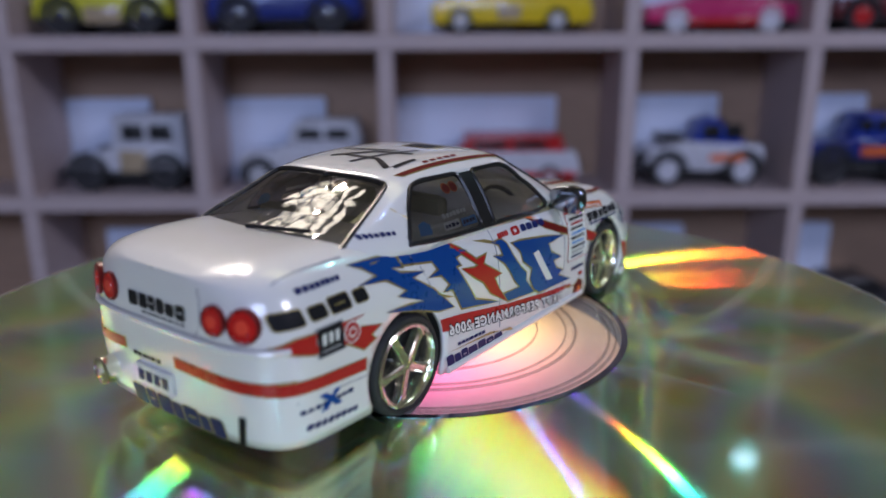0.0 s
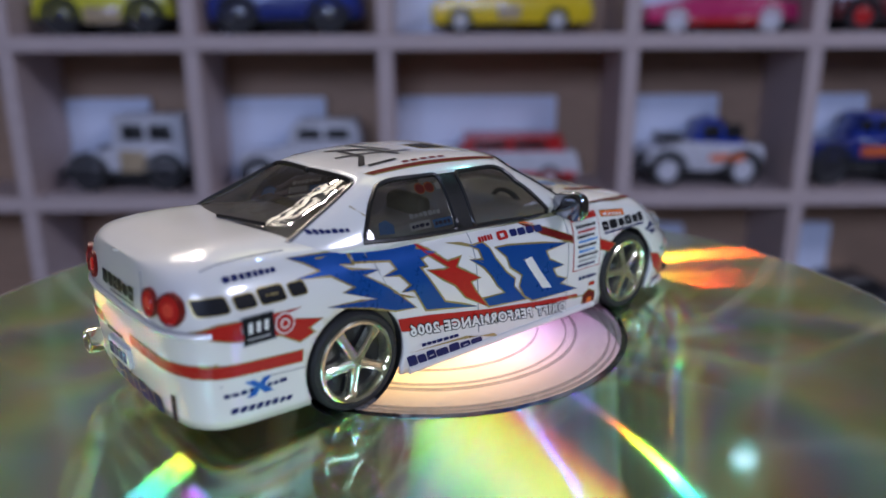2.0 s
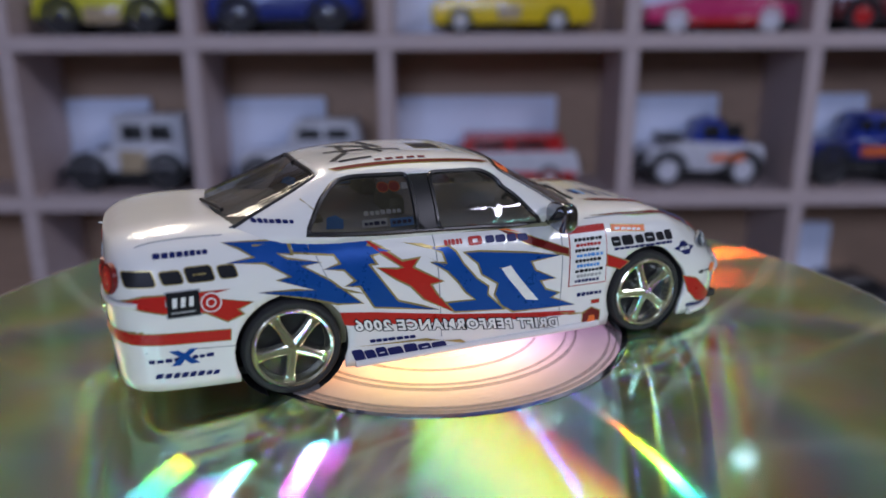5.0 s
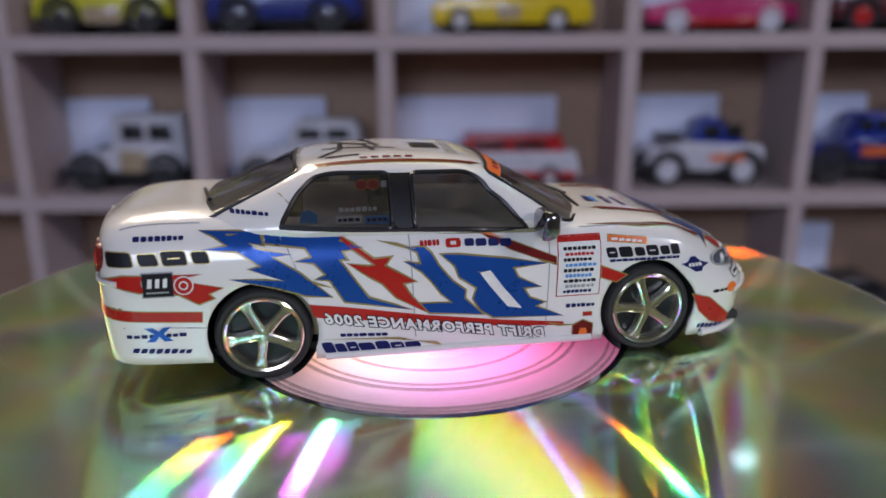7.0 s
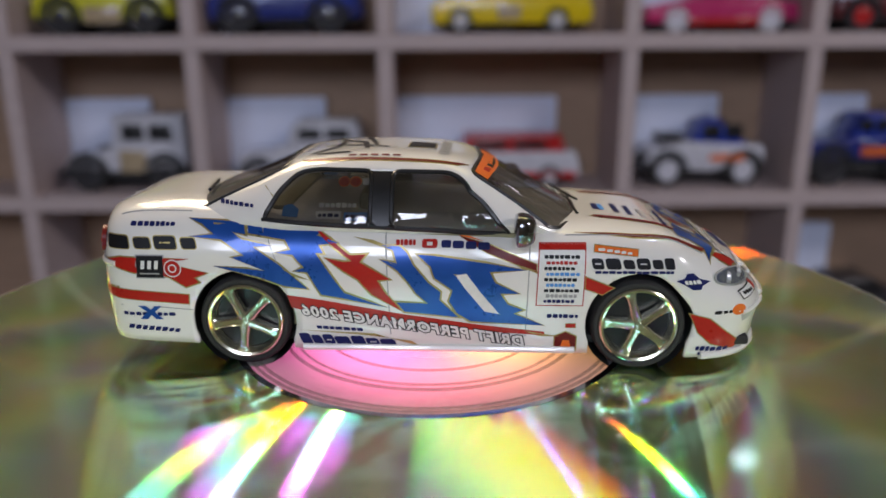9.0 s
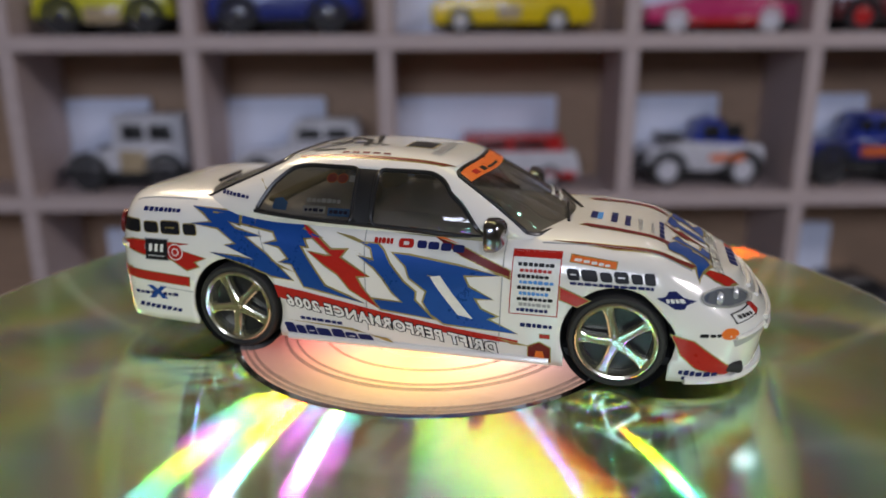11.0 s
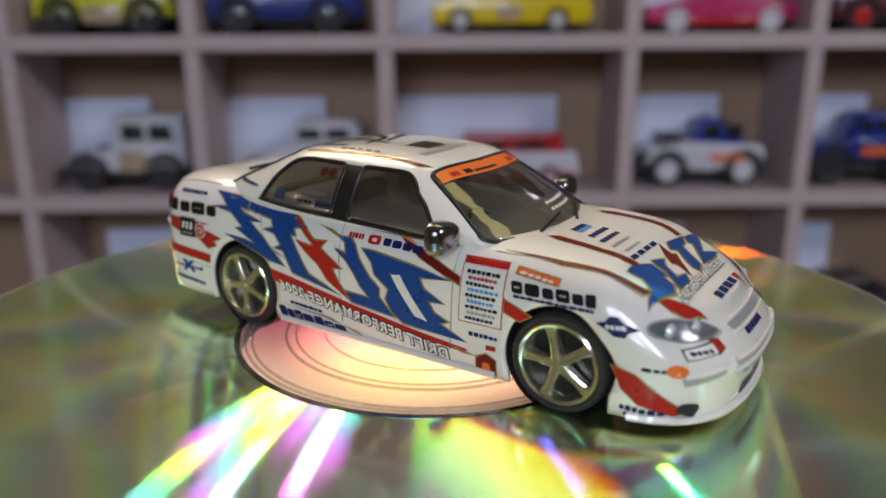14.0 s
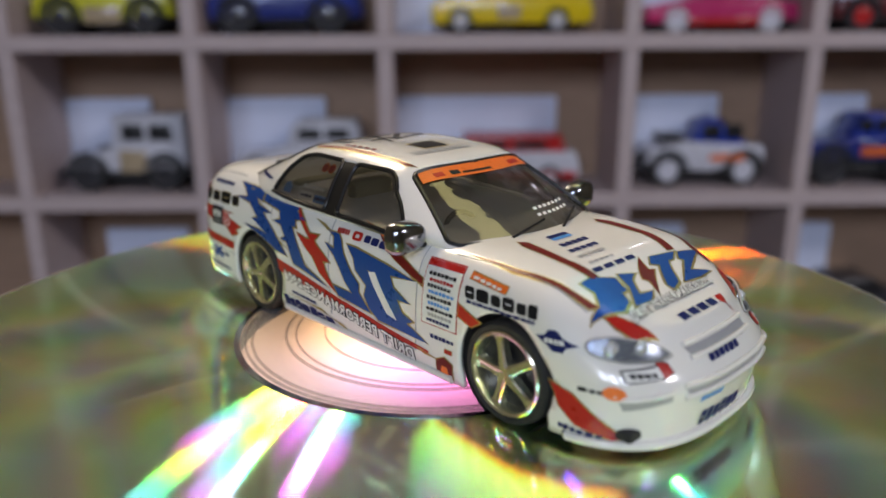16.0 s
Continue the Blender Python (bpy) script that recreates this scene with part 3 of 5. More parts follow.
def build_wheel(car, x, s):
    at = pose(x * MM, s * 13.15 * MM, WHEEL_Z * MM, 0, 0, 0 if s < 0 else 180) @ pose(0, 0, 0, 0, 26 if x < 0 else 38, 0)
    # outer face looks to -y; barrel, lip and hub are one casting
    bm = lathe([(3.95, 4.6), (3.85, 0.5), (4.1, 0.15), (4.06, -0.12), (3.9, -0.24), (3.66, -0.14), (3.5, 0.3), (3.45, 1.1), (3.4, 2.6), (0.3, 2.7)], 56)
    hub = lathe([(0.02, -0.3), (0.36, -0.28), (0.42, -0.1), (0.6, 0.0), (0.95, 0.2), (1.05, 0.6), (1.05, 2.6)], 24)
    wheel = part("wheel", join(bm, hub), "chrome", car, "polished chrome five-spoke wheel", at=at)
    part("tyre", lathe([(4.05, 0.1), (4.25, -0.12), (4.6, -0.1), (4.85, 0.2), (4.95, 0.7), (4.95, 4.3), (4.8, 4.7), (4.3, 4.9), (3.95, 4.6)], 64), "rubber", wheel, "black rubber tyre")
    part("brake_disc", lathe([(0.9, 1.25), (3.42, 1.25), (3.42, 2.3)], 40), "black", wheel)
    for i in range(5):
        a = 2 * math.pi * i / 5
        bm = bmesh.new()
        rows = []
        for r, w, y in ((0.4, 0.62, -0.16), (1.0, 0.54, -0.1), (2.0, 0.46, 0.02), (2.9, 0.50, 0.1), (3.45, 0.66, 0.14), (3.75, 1.0, 0.16)):
            rows.append([bm.verts.new(q) for q in ((r, y + 0.9, -w), (r, y + 0.12, -w * 0.9), (r, y, -w * 0.55), (r, y + 0.05, 0), (r, y, w * 0.55), (r, y + 0.12, w * 0.9), (r, y + 0.9, w))])
        for p, q in zip(rows, rows[1:]):
            for k in range(6):
                bm.faces.new((p[k], p[k + 1], q[k + 1], q[k]))
        bmesh.ops.recalc_face_normals(bm, faces=bm.faces)
        part("spoke", bm, "chrome", wheel, at=pose(0, 0, 0, 0, math.degrees(a), 0))
        nut = lathe([(0.02, -0.2), (0.16, -0.18), (0.2, 0.0), (0.2, 0.3)], 10)
        bmesh.ops.translate(nut, vec=(0.72 * math.cos(a + 0.63), 0.28, 0.72 * math.sin(a + 0.63)), verts=nut.verts)
        part("lug_nut", nut, "chrome", wheel)


def decal(name, outline, mat, car, put=None, label="", step=0.9, border=None, grow=0.28, holes=()):
    """A printed mark lying on the skin; with a border it gets a rim of that colour under it."""
    put = put or (lambda lift: on_side(-1, lift))
    if border:
        c = Vector((sum(p[0] for p in outline) / len(outline), sum(p[1] for p in outline) / len(outline)))
        out = []
        n = len(outline)
        area = sum(outline[i - 1][0] * outline[i][1] - outline[i][0] * outline[i - 1][1] for i in range(n))
        for i in range(n):
            p, a, b = Vector(outline[i]), Vector(outline[i - 1]), Vector(outline[(i + 1) % n])
            d1, d2 = (p - a).normalized(), (b - p).normalized()
            n1, n2 = Vector((d1.y, -d1.x)), Vector((d2.y, -d2.x))
            m = (n1 + n2)
            m = m / max(m.length_squared / 2, 0.35)
            out.append(tuple(p + m * grow * (1 if area > 0 else -1)))
        part(name + "_rim", sheet(out, put(0.035), step=step), border, car)
    return part(name, sheet(outline, put(0.07), holes, step=step), mat, car, label)


def bar(x0, x1, z0, z1, slant=0.0):
    return [(x0, z0), (x1, z0), (x1 + slant, z1), (x0 + slant, z1)]


def bars(name, x0, x1, z0, z1, n, mat, car, put=None, gap=0.25, slant=0.0, label="", drop=0.0, border=None):
    """Plain blocks of uneven width in place of a word; some of the larger ones are slotted. drop: fall of the line over its length."""
    rnd = random.Random(int(x0 * 97 + z0 * 13 + n))
    ws = [0.75 + 0.5 * rnd.random() for _ in range(n)]
    k, x, tall = (x1 - x0) / sum(ws), x0, z1 - z0
    for i, w in enumerate(ws):
        h = tall * (0.0 if rnd.random() < 0.7 else 0.12)
        fall = drop * (x - x0) / (x1 - x0)
        a, b = x, x + w * k * (1 - gap * 0.7)
        c, d = z0 + h * 0.3 - fall, z1 - h - fall
        outline, holes = rounded(bar(a, b, c, d, slant), min(0.3, tall * 0.3), 3), ()
        if tall > 0.75 and b - a > 0.8 and (i + n) % 3 == 0:
            lo, hi, m = c + tall * 0.44, c + tall * 0.56, slant * 0.5
            holes = ([(a + (b - a) * 0.25 + m, lo), (b - (b - a) * 0.25 + m, lo), (b - (b - a) * 0.25 + m, hi), (a + (b - a) * 0.25 + m, hi)],)
        decal(name, outline, mat, car, put, label, 0.8, border, 0.1, holes)
        x += w * k


def lettering(text, where, car, label):
    """Printed words on the skin: dark outlined, white inside. where(u, v, lift): u along the line from 0 to 1, v up from it in letter heights."""
    for mat, lift, bold in (("ink", 0.09, 0.24), ("paper", 0.12, 0.09)):
        curve = bpy.data.curves.new("lettering", "FONT")
        curve.body, curve.size, curve.offset, curve.resolution_u, curve.space_character = text, 2.3, bold, 2, 1.12
        tmp = new("lettering", curve)
        me = bpy.data.meshes.new_from_object(tmp.evaluated_get(bpy.context.evaluated_depsgraph_get()))
        bpy.data.objects.remove(tmp)
        bm = bmesh.new()
        bm.from_mesh(me)
        bmesh.ops.triangulate(bm, faces=bm.faces)
        long = max(v.co.x for v in bm.verts) - bold
        for v in bm.verts:
            v.co = where(v.co.x / long, v.co.y / 1.66, lift)
        bmesh.ops.recalc_face_normals(bm, faces=bm.faces)
        part("slogan_lettering", bm, mat, car, label if mat == "paper" else "", smooth=False)


def build_livery(car):
    for s in (-1, 1):
        put = (lambda sg: (lambda lift: on_side(sg, lift)))(s)
        # long jagged blue strokes with gold rims
        decal("blue_stroke", [(-26.4, 15.8), (-20.6, 15.4), (-20.3, 14.3), (-21.7, 14.5), (-20.7, 13.8), (-17.5, 13.2), (-19.5, 13.1), (-16.8, 11.3), (-13.8, 8.7), (-16.2, 9.0), (-19.1, 10.0), (-23.7, 11.1), (-20.2, 10.8),
                              (-18.2, 10.6), (-21.7, 12.0), (-20.4, 12.2), (-22.8, 13.8), (-26.3, 14.1), (-23.6, 14.3), (-25.0, 15.3)], "blue", car, put, "blue jagged stroke with a gold rim", 0.9, "gold", 0.2)
        decal("blue_stroke", [(-20.2, 15.5), (-12.1, 14.8), (-12.8, 14.2), (-10.5, 13.5), (-12.6, 13.3), (-12.1, 12.5), (-12.9, 12.5), (-10.7, 9.3), (-10.0, 8.3), (-7.2, 7.3), (-5.4, 6.7), (-10.1, 7.7), (-12.4, 8.1), (-13.8, 10.5),
                              (-15.2, 10.6), (-14.1, 11.0), (-15.3, 12.3), (-17.2, 12.5), (-15.5, 12.8), (-16.1, 13.8), (-20.0, 14.4)], "blue", car, put, "blue jagged stroke with a gold rim", 0.9, "gold", 0.2)
        decal("bolt", [(-13.0, 14.9), (-11.4, 13.9), (-9.3, 12.3), (-7.6, 12.4), (-8.3, 11.6), (-7.1, 10.9), (-5.1, 9.8), (-6.5, 9.7), (-5.8, 8.5), (-3.9, 6.3), (-7.1, 8.2), (-8.5, 9.8), (-10.0, 10.7), (-11.9, 12.0),
                       (-9.9, 11.6), (-9.1, 11.7), (-12.1, 13.9)], "red", car, put, "red lightning bolt with a gold rim", 0.8, "gold", 0.2)
        decal("blue_block", [(-6.1, 13.3), (-4.1, 13.2), (-3.4, 12.6), (-2.7, 11.3), (-1.2, 9.5), (0.1, 8.5), (0.0, 7.6), (2.0, 5.7), (-3.7, 6.3), (-4.5, 7.3), (-1.2, 7.2), (-2.4, 8.3), (-3.3, 9.6), (-4.4, 10.8), (-6.2, 11.9),
                             (-4.4, 11.5), (-4.8, 12.8)], "blue", car, put, "blue jagged block with a gold rim", 0.9, "gold", 0.2)
        decal("blue_block", [(-2.3, 12.4), (-0.6, 12.3), (4.7, 11.6), (9.0, 10.9), (5.2, 10.7), (5.8, 9.5), (8.3, 8.4), (6.3, 8.4), (7.1, 7.2), (8.7, 6.6), (7.7, 6.2), (10.9, 4.9), (3.2, 5.3), (1.8, 6.2), (1.0, 7.5), (1.4, 8.7), (-0.5, 10.0),
                             (-0.9, 11.2)], "blue", car, put, "blue jagged block with a gold rim", 0.9, "gold", 0.2)
        for gap_ in ([(1.7, 10.3), (2.8, 10.5), (4.2, 8.6), (5.2, 7.4), (6.3, 6.1), (4.7, 6.4), (3.4, 8.0), (2.6, 9.0)],):
            decal("pale_gap", gap_, "paper", car, lambda lift, p=put: p(lift + 0.03), "", 0.8, "gold", 0.18)
        for q in ([(-9.0, 14.1), (-6.1, 13.2), (-4.9, 13.1), (-6.9, 13.8)], [(-6.6, 12.5), (-4.4, 11.2), (-5.2, 11.6)], [(7.6, 11.6), (10.2, 10.8), (8.6, 11.0)], [(-16.6, 10.9), (-13.4, 9.6), (-14.8, 9.9)], [(8.8, 4.3), (12.6, 3.7), (10.4, 3.7)]):
            decal("gold_spark", q, "gold", car, put, "", 0.7)
        # red band along the sill, broken by the wheels
        decal("red_band", [(-36.4, 8.6), (-26.5, 7.9), (-26.6, 6.9), (-36.4, 7.6)], "red", car, put, "red band with a thin gold rim", 0.8, "gold", 0.1)
        decal("red_band", [(-16.0, 8.0), (-12.4, 7.5), (-3.9, 6.0), (4.2, 4.9), (11.0, 4.2), (11.0, 3.8), (4.2, 4.2), (-3.9, 5.1), (-14.7, 6.4), (-15.6, 6.6)], "red", car, put, "", 0.8)
        decal("red_flash", [(-35.2, 11.5), (-33.6, 11.9), (-26.2, 11.8), (-29.0, 11.4), (-24.4, 10.3), (-25.8, 9.8), (-25.3, 9.3), (-26.7, 8.8), (-28.5, 9.9), (-32.2, 10.3), (-34.3, 10.9)], "red", car, put, "red flash with a gold rim", 0.8, "gold", 0.16)
        decal("badge", bar(-31.8, -29.0, 9.8, 12.1), "ink", car, lambda lift, p=put: p(lift + 0.03), "black square badge with pale marks", 0.8, "grey", 0.12)
        for i in range(3):
            decal("printed_mark", bar(-31.4 + i * 0.72, -31.0 + i * 0.72, 10.7, 11.6, 0.1), "paper", car, lambda lift, p=put: p(lift + 0.06), "", 0.8)
        decal("printed_mark", bar(-31.5, -29.4, 10.15, 10.3), "grey", car, lambda lift, p=put: p(lift + 0.06), "", 0.8)
        for rr, mt, up in ((0.95, "paper", 0.03), (0.82, "red", 0.05), (0.46, "paper", 0.07), (0.32, "red", 0.09)):
            decal("seal", [(-28.0 + rr * math.cos(a), 10.8 + rr * math.sin(a)) for a in np.linspace(0, 6.2832, 19)[:-1]], mt, car, lambda lift, p=put, u=up: p(lift + u), "round red and white seal" if rr > 0.9 else "", 0.6)
        bars("printed_mark", -35.0, -25.0, 12.8, 14.1, 4, "ink", car, put, 0.28, -0.3, "dark bold print bar with a gold rim", border="gold")
        bars("printed_mark", -32.6, -27.7, 15.05, 15.5, 8, "navy", car, put)
        bars("printed_mark", -33.8, -28.0, 5.5, 5.9, 8, "navy", car, put, 0.3)
        decal("cross_mark", [(-32.0, 5.1), (-31.2, 5.1), (-30.8, 5.6), (-30.3, 5.1), (-29.5, 5.1), (-30.4, 5.9), (-29.6, 6.6), (-30.3, 6.6), (-30.8, 6.2), (-31.3, 6.6), (-32.1, 6.6), (-31.2, 5.9)], "blue", car, lambda lift, p=put: p(lift + 0.02), "", 0.6)
        bars("printed_mark", -33.5, -27.8, 4.0, 4.5, 8, "navy", car, put, 0.3, 0.2, drop=0.4)
        bars("printed_mark", -24.6, -21.0, 17.1, 17.5, 7, "navy", car, lambda lift, sg=s: on_side(sg, lift, CABIN), drop=0.25)
        # list of sponsors as a panel of bars
        decal("list_panel", [(10.1, 7.2), (14.8, 7.2), (15.0, 13.5), (10.35, 13.5)], "paper", car, lambda lift, p=put: p(lift + 0.02), "white panel with a red rim and dark print bars", 0.8, "red", 0.11)
        decal("list_head", bar(10.3, 15.0, 12.95, 13.5), "red", car, lambda lift, p=put: p(lift + 0.05), "", 0.8)
        for i, m in enumerate(("ink", "red", "ink", "skyblue", "ink", "skyblue", "ink", "grey", "navy")):
            z = 12.1 - i * 0.58
            bars("printed_mark", 10.8 + (i % 2) * 0.2, 14.5 - (i % 3) * 0.25, z, z + 0.36, 7, m, car, lambda lift, p=put: p(lift + 0.05), 0.22)
        bars("printed_mark", 11.2, 14.5, 5.75, 6.2, 6, "navy", car, put)
        decal("printed_mark", bar(13.2, 14.2, 4.7, 5.1), "red", car, put, "", 0.6, "gold", 0.06)
        # front wing marks
        decal("printed_mark", [(15.9, 12.8), (20.3, 12.35), (20.4, 12.95), (16.0, 13.4)], "orange", car, put, "", 0.8, "gold", 0.08)
        bars("printed_mark", 16.3, 19.9, 12.85, 13.1, 5, "paper", car, lambda lift, p=put: p(lift + 0.03), 0.3, 0, "", 0.4)
        bars("printed_mark", 15.8, 25.2, 11.05, 12.15, 6, "ink", car, put, 0.22, -0.25, "dark print bar")
        bars("printed_mark", 16.0, 24.6, 10.6, 10.9, 12, "navy", car, put, 0.15)
        decal("oval_mark", [(24.8, 9.9), (26.2, 10.1), (27.0, 10.6), (28.2, 10.6), (28.9, 10.0), (30.2, 9.6), (28.8, 9.3), (28.2, 8.9), (27.0, 8.9), (26.2, 9.4)], "navy", car, put, "blue winged oval mark", 0.7, "paper", 0.1)
        bars("printed_mark", 26.2, 29.0, 9.5, 9.9, 4, "paper", car, lambda lift, p=put: p(lift + 0.03), 0.3)
        decal("red_band", [(15.1, 10.2), (17.9, 9.1), (16.8, 8.4), (15.1, 9.0)], "red", car, put, "", 0.6, "gold", 0.12)
        decal("red_band", [(25.8, 6.3), (27.8, 5.7), (32.4, 2.4), (31.6, 1.9), (28.6, 2.9), (26.9, 4.3)], "red", car, put, "red flash behind the front wheel arch", 0.7, "gold", 0.12)
        bars("printed_mark", 27.0, 31.0, 2.15, 2.75, 6, "navy", car, put, 0.25, drop=0.5)
        bars("printed_mark", 27.4, 30.6, 1.55, 1.95, 6, "navy", car, put, 0.25, drop=0.3)
        decal("red_line", [(2.0, 14.2), (5.4, 13.3), (10.0, 11.5), (10.0, 10.7), (5.0, 12.6)], "maroon", car, put, "", 0.8, "gold", 0.1)
        decal("amber_line", [(-1.4, 14.95), (1.6, 14.6), (4.6, 13.7), (2.0, 14.2)], "orange", car, put, "", 0.7)
        bars("printed_mark", -4.5, -2.4, 13.3, 13.85, 5, "red", car, put)
        decal("printed_mark", rounded(bar(-1.8, -0.2, 13.05, 13.9), 0.3, 3), "red", car, lambda lift, p=put: p(lift + 0.03), "red print ring", 0.7, holes=(bar(-1.3, -0.7, 13.3, 13.65),))
        bars("printed_mark", 0.2, 5.4, 13.1, 13.8, 4, "navy", car, lambda lift, p=put: p(lift + 0.03), 0.2, drop=0.25)
        # lower sill marks
        bars("printed_mark", -14.6, -4.2, 2.45, 3.75, 7, "navy", car, put, 0.15, -0.5, "dark slanted print bar", 0.5)
        bars("printed_mark", -13.0, -8.0, 4.25, 4.6, 7, "navy", car, put, 0.2, -0.1, "", 0.25)
        decal("gold_line", [(-15, 4.1), (-7, 3.8), (-2, 2.3), (-3, 3.0), (-8, 3.6)], "gold", car, put, "", 0.8)
        decal("emblem", [(12.1, 2.1), (14.3, 2.1), (14.3, 3.7), (13.2, 4.2), (12.1, 3.7)], "maroon", car, put, "small maroon and gold emblem", 0.6, "gold", 0.12)
        decal("emblem_face", [(12.7, 2.5), (13.8, 2.5), (13.6, 3.3), (12.9, 3.3)], "orange", car, lambda lift, p=put: p(lift + 0.03), "", 0.6)
        # side window stickers
        w = (lambda sg: (lambda lift: on_side(sg, lift - 0.36, CABIN)))(s)
        decal("sticker", bar(-12.9, -10.3, 15.85, 16.6), "paper", car, w, "", 0.7)
        bars("printed_mark", -12.7, -10.4, 16.05, 16.4, 4, "navy", car, lambda lift, p=w: p(lift + 0.03))
        decal("sticker", bar(-10.0, -7.5, 15.7, 16.5), "skyblue", car, w, "", 0.7)
        bars("printed_mark", -9.8, -7.7, 15.95, 16.3, 4, "navy", car, lambda lift, p=w: p(lift + 0.03))
        bars("printed_mark", -12.6, -8.6, 16.95, 17.4, 7, "paper", car, w)
        decal("sticker", [(-17.6, 16.1), (-15.2, 16.0), (-15.0, 16.8), (-16.0, 17.3), (-17.2, 17.1)], "skyblue", car, w, "", 0.7)
        for x in (-10.1, -8.9):
            decal("sticker", [(x + 0.55 * math.cos(a), 19.4 + 0.4 * math.sin(a)) for a in np.linspace(0, 6.2832, 13)[:-1]], "red", car, w, "", 0.6, "orange", 0.1)
        decal("sticker", bar(-8.1, -7.5, 19.1, 19.7), "paper", car, w, "", 0.7)
    # sill lettering, reversed on the camera-side flank as it is printed; the same words on the bonnet
    lettering("DRIFT PERFORMANCE 2006", lambda u, v, lift: on_side(-1, lift)(9.0 - 23.4 * u - v * 0.25, 2.55 + 3.3 * u + v * 1.15), car, "white outlined sill lettering, reversed")
    lettering("DRIFT PERFORMANCE 2006", lambda u, v, lift: on_top(lift)(33.55 - v * 0.75, -8.0 + 13.6 * u + v * 0.3), car, "white outlined lettering across the bonnet")
    # bonnet
    t = lambda lift: on_top(lift)
    tc = lambda lift: on_top(lift, CABIN)
    for s in (-1, 1):
        decal("bonnet_line", [(16.3, s * 6.4), (16.9, s * 5.8), (18.2, s * 6.0), (22.0, s * 6.4), (27.4, s * 5.9), (27.6, s * 6.9), (22.0, s * 7.3), (17.6, s * 7.0)], "maroon", car, t, "dark red bonnet line with a gold rim", 0.9, "gold", 0.14)
        decal("bonnet_line", [(13.8, s * 11.0), (20, s * 10.9), (30.0, s * 9.6), (31.2, s * 9.4), (30.6, s * 10.2), (20, s * 11.3)], "maroon", car, t, "", 0.9, "gold", 0.14)
        decal("roof_line", [(-15, s * 7.2), (-14.4, s * 7.7), (2, s * 7.9), (3.6, s * 7.2), (1.4, s * 7.55)], "maroon", car, tc, "", 0.9, "gold", 0.14)

    def across(name, x0, x1, y0, y1, n, mat, put=t, gap=0.22, label=""):
        w = (y1 - y0) / n
        for i in range(n):
            decal(name, [(x0, y0 + i * w), (x0, y0 + (i + 1 - gap) * w), (x1, y0 + (i + 1 - gap) * w), (x1, y0 + i * w)], mat, car, put, label, 0.7)
    across("printed_mark", 17.0, 17.7, -3.2, 0.6, 1, "navy")
    across("printed_mark", 17.75, 18.3, -3.3, 0.5, 1, "skyblue")
    across("printed_mark", 19.2, 19.9, -3.9, 0.4, 5, "navy")
    across("printed_mark", 20.7, 21.3, -4.5, 0.0, 5, "navy")
    across("printed_mark", 22.1, 22.6, -4.9, -0.6, 6, "grey")
    across("printed_mark", 23.8, 24.3, -5.0, -1.0, 5, "grey")
    across("printed_mark", 25.4, 26.5, -5.7, 1.2, 4, "navy")
    # bold bonnet mark: slanted blocks, a bolt between them
    for o in ([(27.3, -8.5), (27.1, -6.9), (28.8, -4.4), (30.9, -4.9), (30.9, -5.8), (32.0, -6.3), (32.5, -7.8), (31.2, -10.9), (31.1, -9.3), (29.7, -8.2)],
              [(28.4, -3.6), (29.3, -1.7), (29.9, -2.8), (31.8, -4.3), (32.0, -2.5), (32.7, -3.8), (32.6, -6.2), (30.7, -4.2)],
              [(27.4, 2.6), (28.2, 6.4), (29.4, 5.0), (29.3, 4.2), (32.2, 1.7), (32.6, 0.1), (32.0, 0.0), (29.5, 2.5), (28.8, 1.6)],
              [(28.5, 6.8), (29.1, 10.2), (30.5, 7.5), (31.5, 5.1), (32.4, 7.4), (32.6, 5.1), (32.4, 2.4), (31.2, 4.6), (30.2, 6.2), (29.6, 5.9)]):
        decal("bonnet_block", o, "blue", car, t, "blue bonnet block with a gold rim", 0.7, "gold", 0.26)
    decal("bonnet_bolt", [(26.5, 1.2), (29.5, 0.5), (29.8, 1.1), (32.6, -2.3), (30.9, -1.2), (30.4, -1.6)], "maroon", car, t, "dark red bolt on the bonnet", 0.7, "gold", 0.2)
    across("printed_mark", 34.6, 35.3, -3.3, 3.2, 4, "navy")
    across("printed_mark", 34.6, 35.3, 3.4, 4.8, 1, "red", gap=0.1)
    for s in (-1, 1):
        decal("red_flash", [(31.9, s * 9.8), (32.6, s * 9.7), (33.6, s * 9.0), (34.6, s * 7.0), (33.3, s * 8.2), (32.4, s * 8.9)], "red", car, t, "red flash over the headlamp", 0.6, "gold", 0.12)
    # roof marks: thin brush strokes and a small square
    for q in ([(-14.5, -5.4), (-12.2, -2.2), (-12.0, 2.2), (-11.4, 2.0), (-11.6, -2.4), (-13.8, -5.6)], [(-13.0, 3.4), (-9.4, 0.0), (-8.6, -4.2), (-8.1, -4.1), (-8.8, 0.4), (-12.4, 3.8)],
              [(-9.6, 4.6), (-7.8, -1.4), (-7.3, -1.3), (-9.0, 4.8)], [(-14.0, -0.6), (-6.0, -3.3), (-5.9, -2.8), (-13.8, 0.0)], [(-13.6, -6.2), (-10.0, -6.0), (-10.0, -5.5), (-13.5, -5.6)]):
        decal("roof_stroke", q, "ink", car, tc, "dark brush stroke on the roof", 0.7)
    decal("roof_square", [(-3.8, -2.6), (-3.8, 1.0), (-0.9, 1.0), (-0.9, -2.6)], "ink", car, tc, "small dark square on the roof", 0.7, "gold", 0.2)
    across("printed_mark", -0.3, 0.9, -5.4, 3.4, 7, "grey", tc)
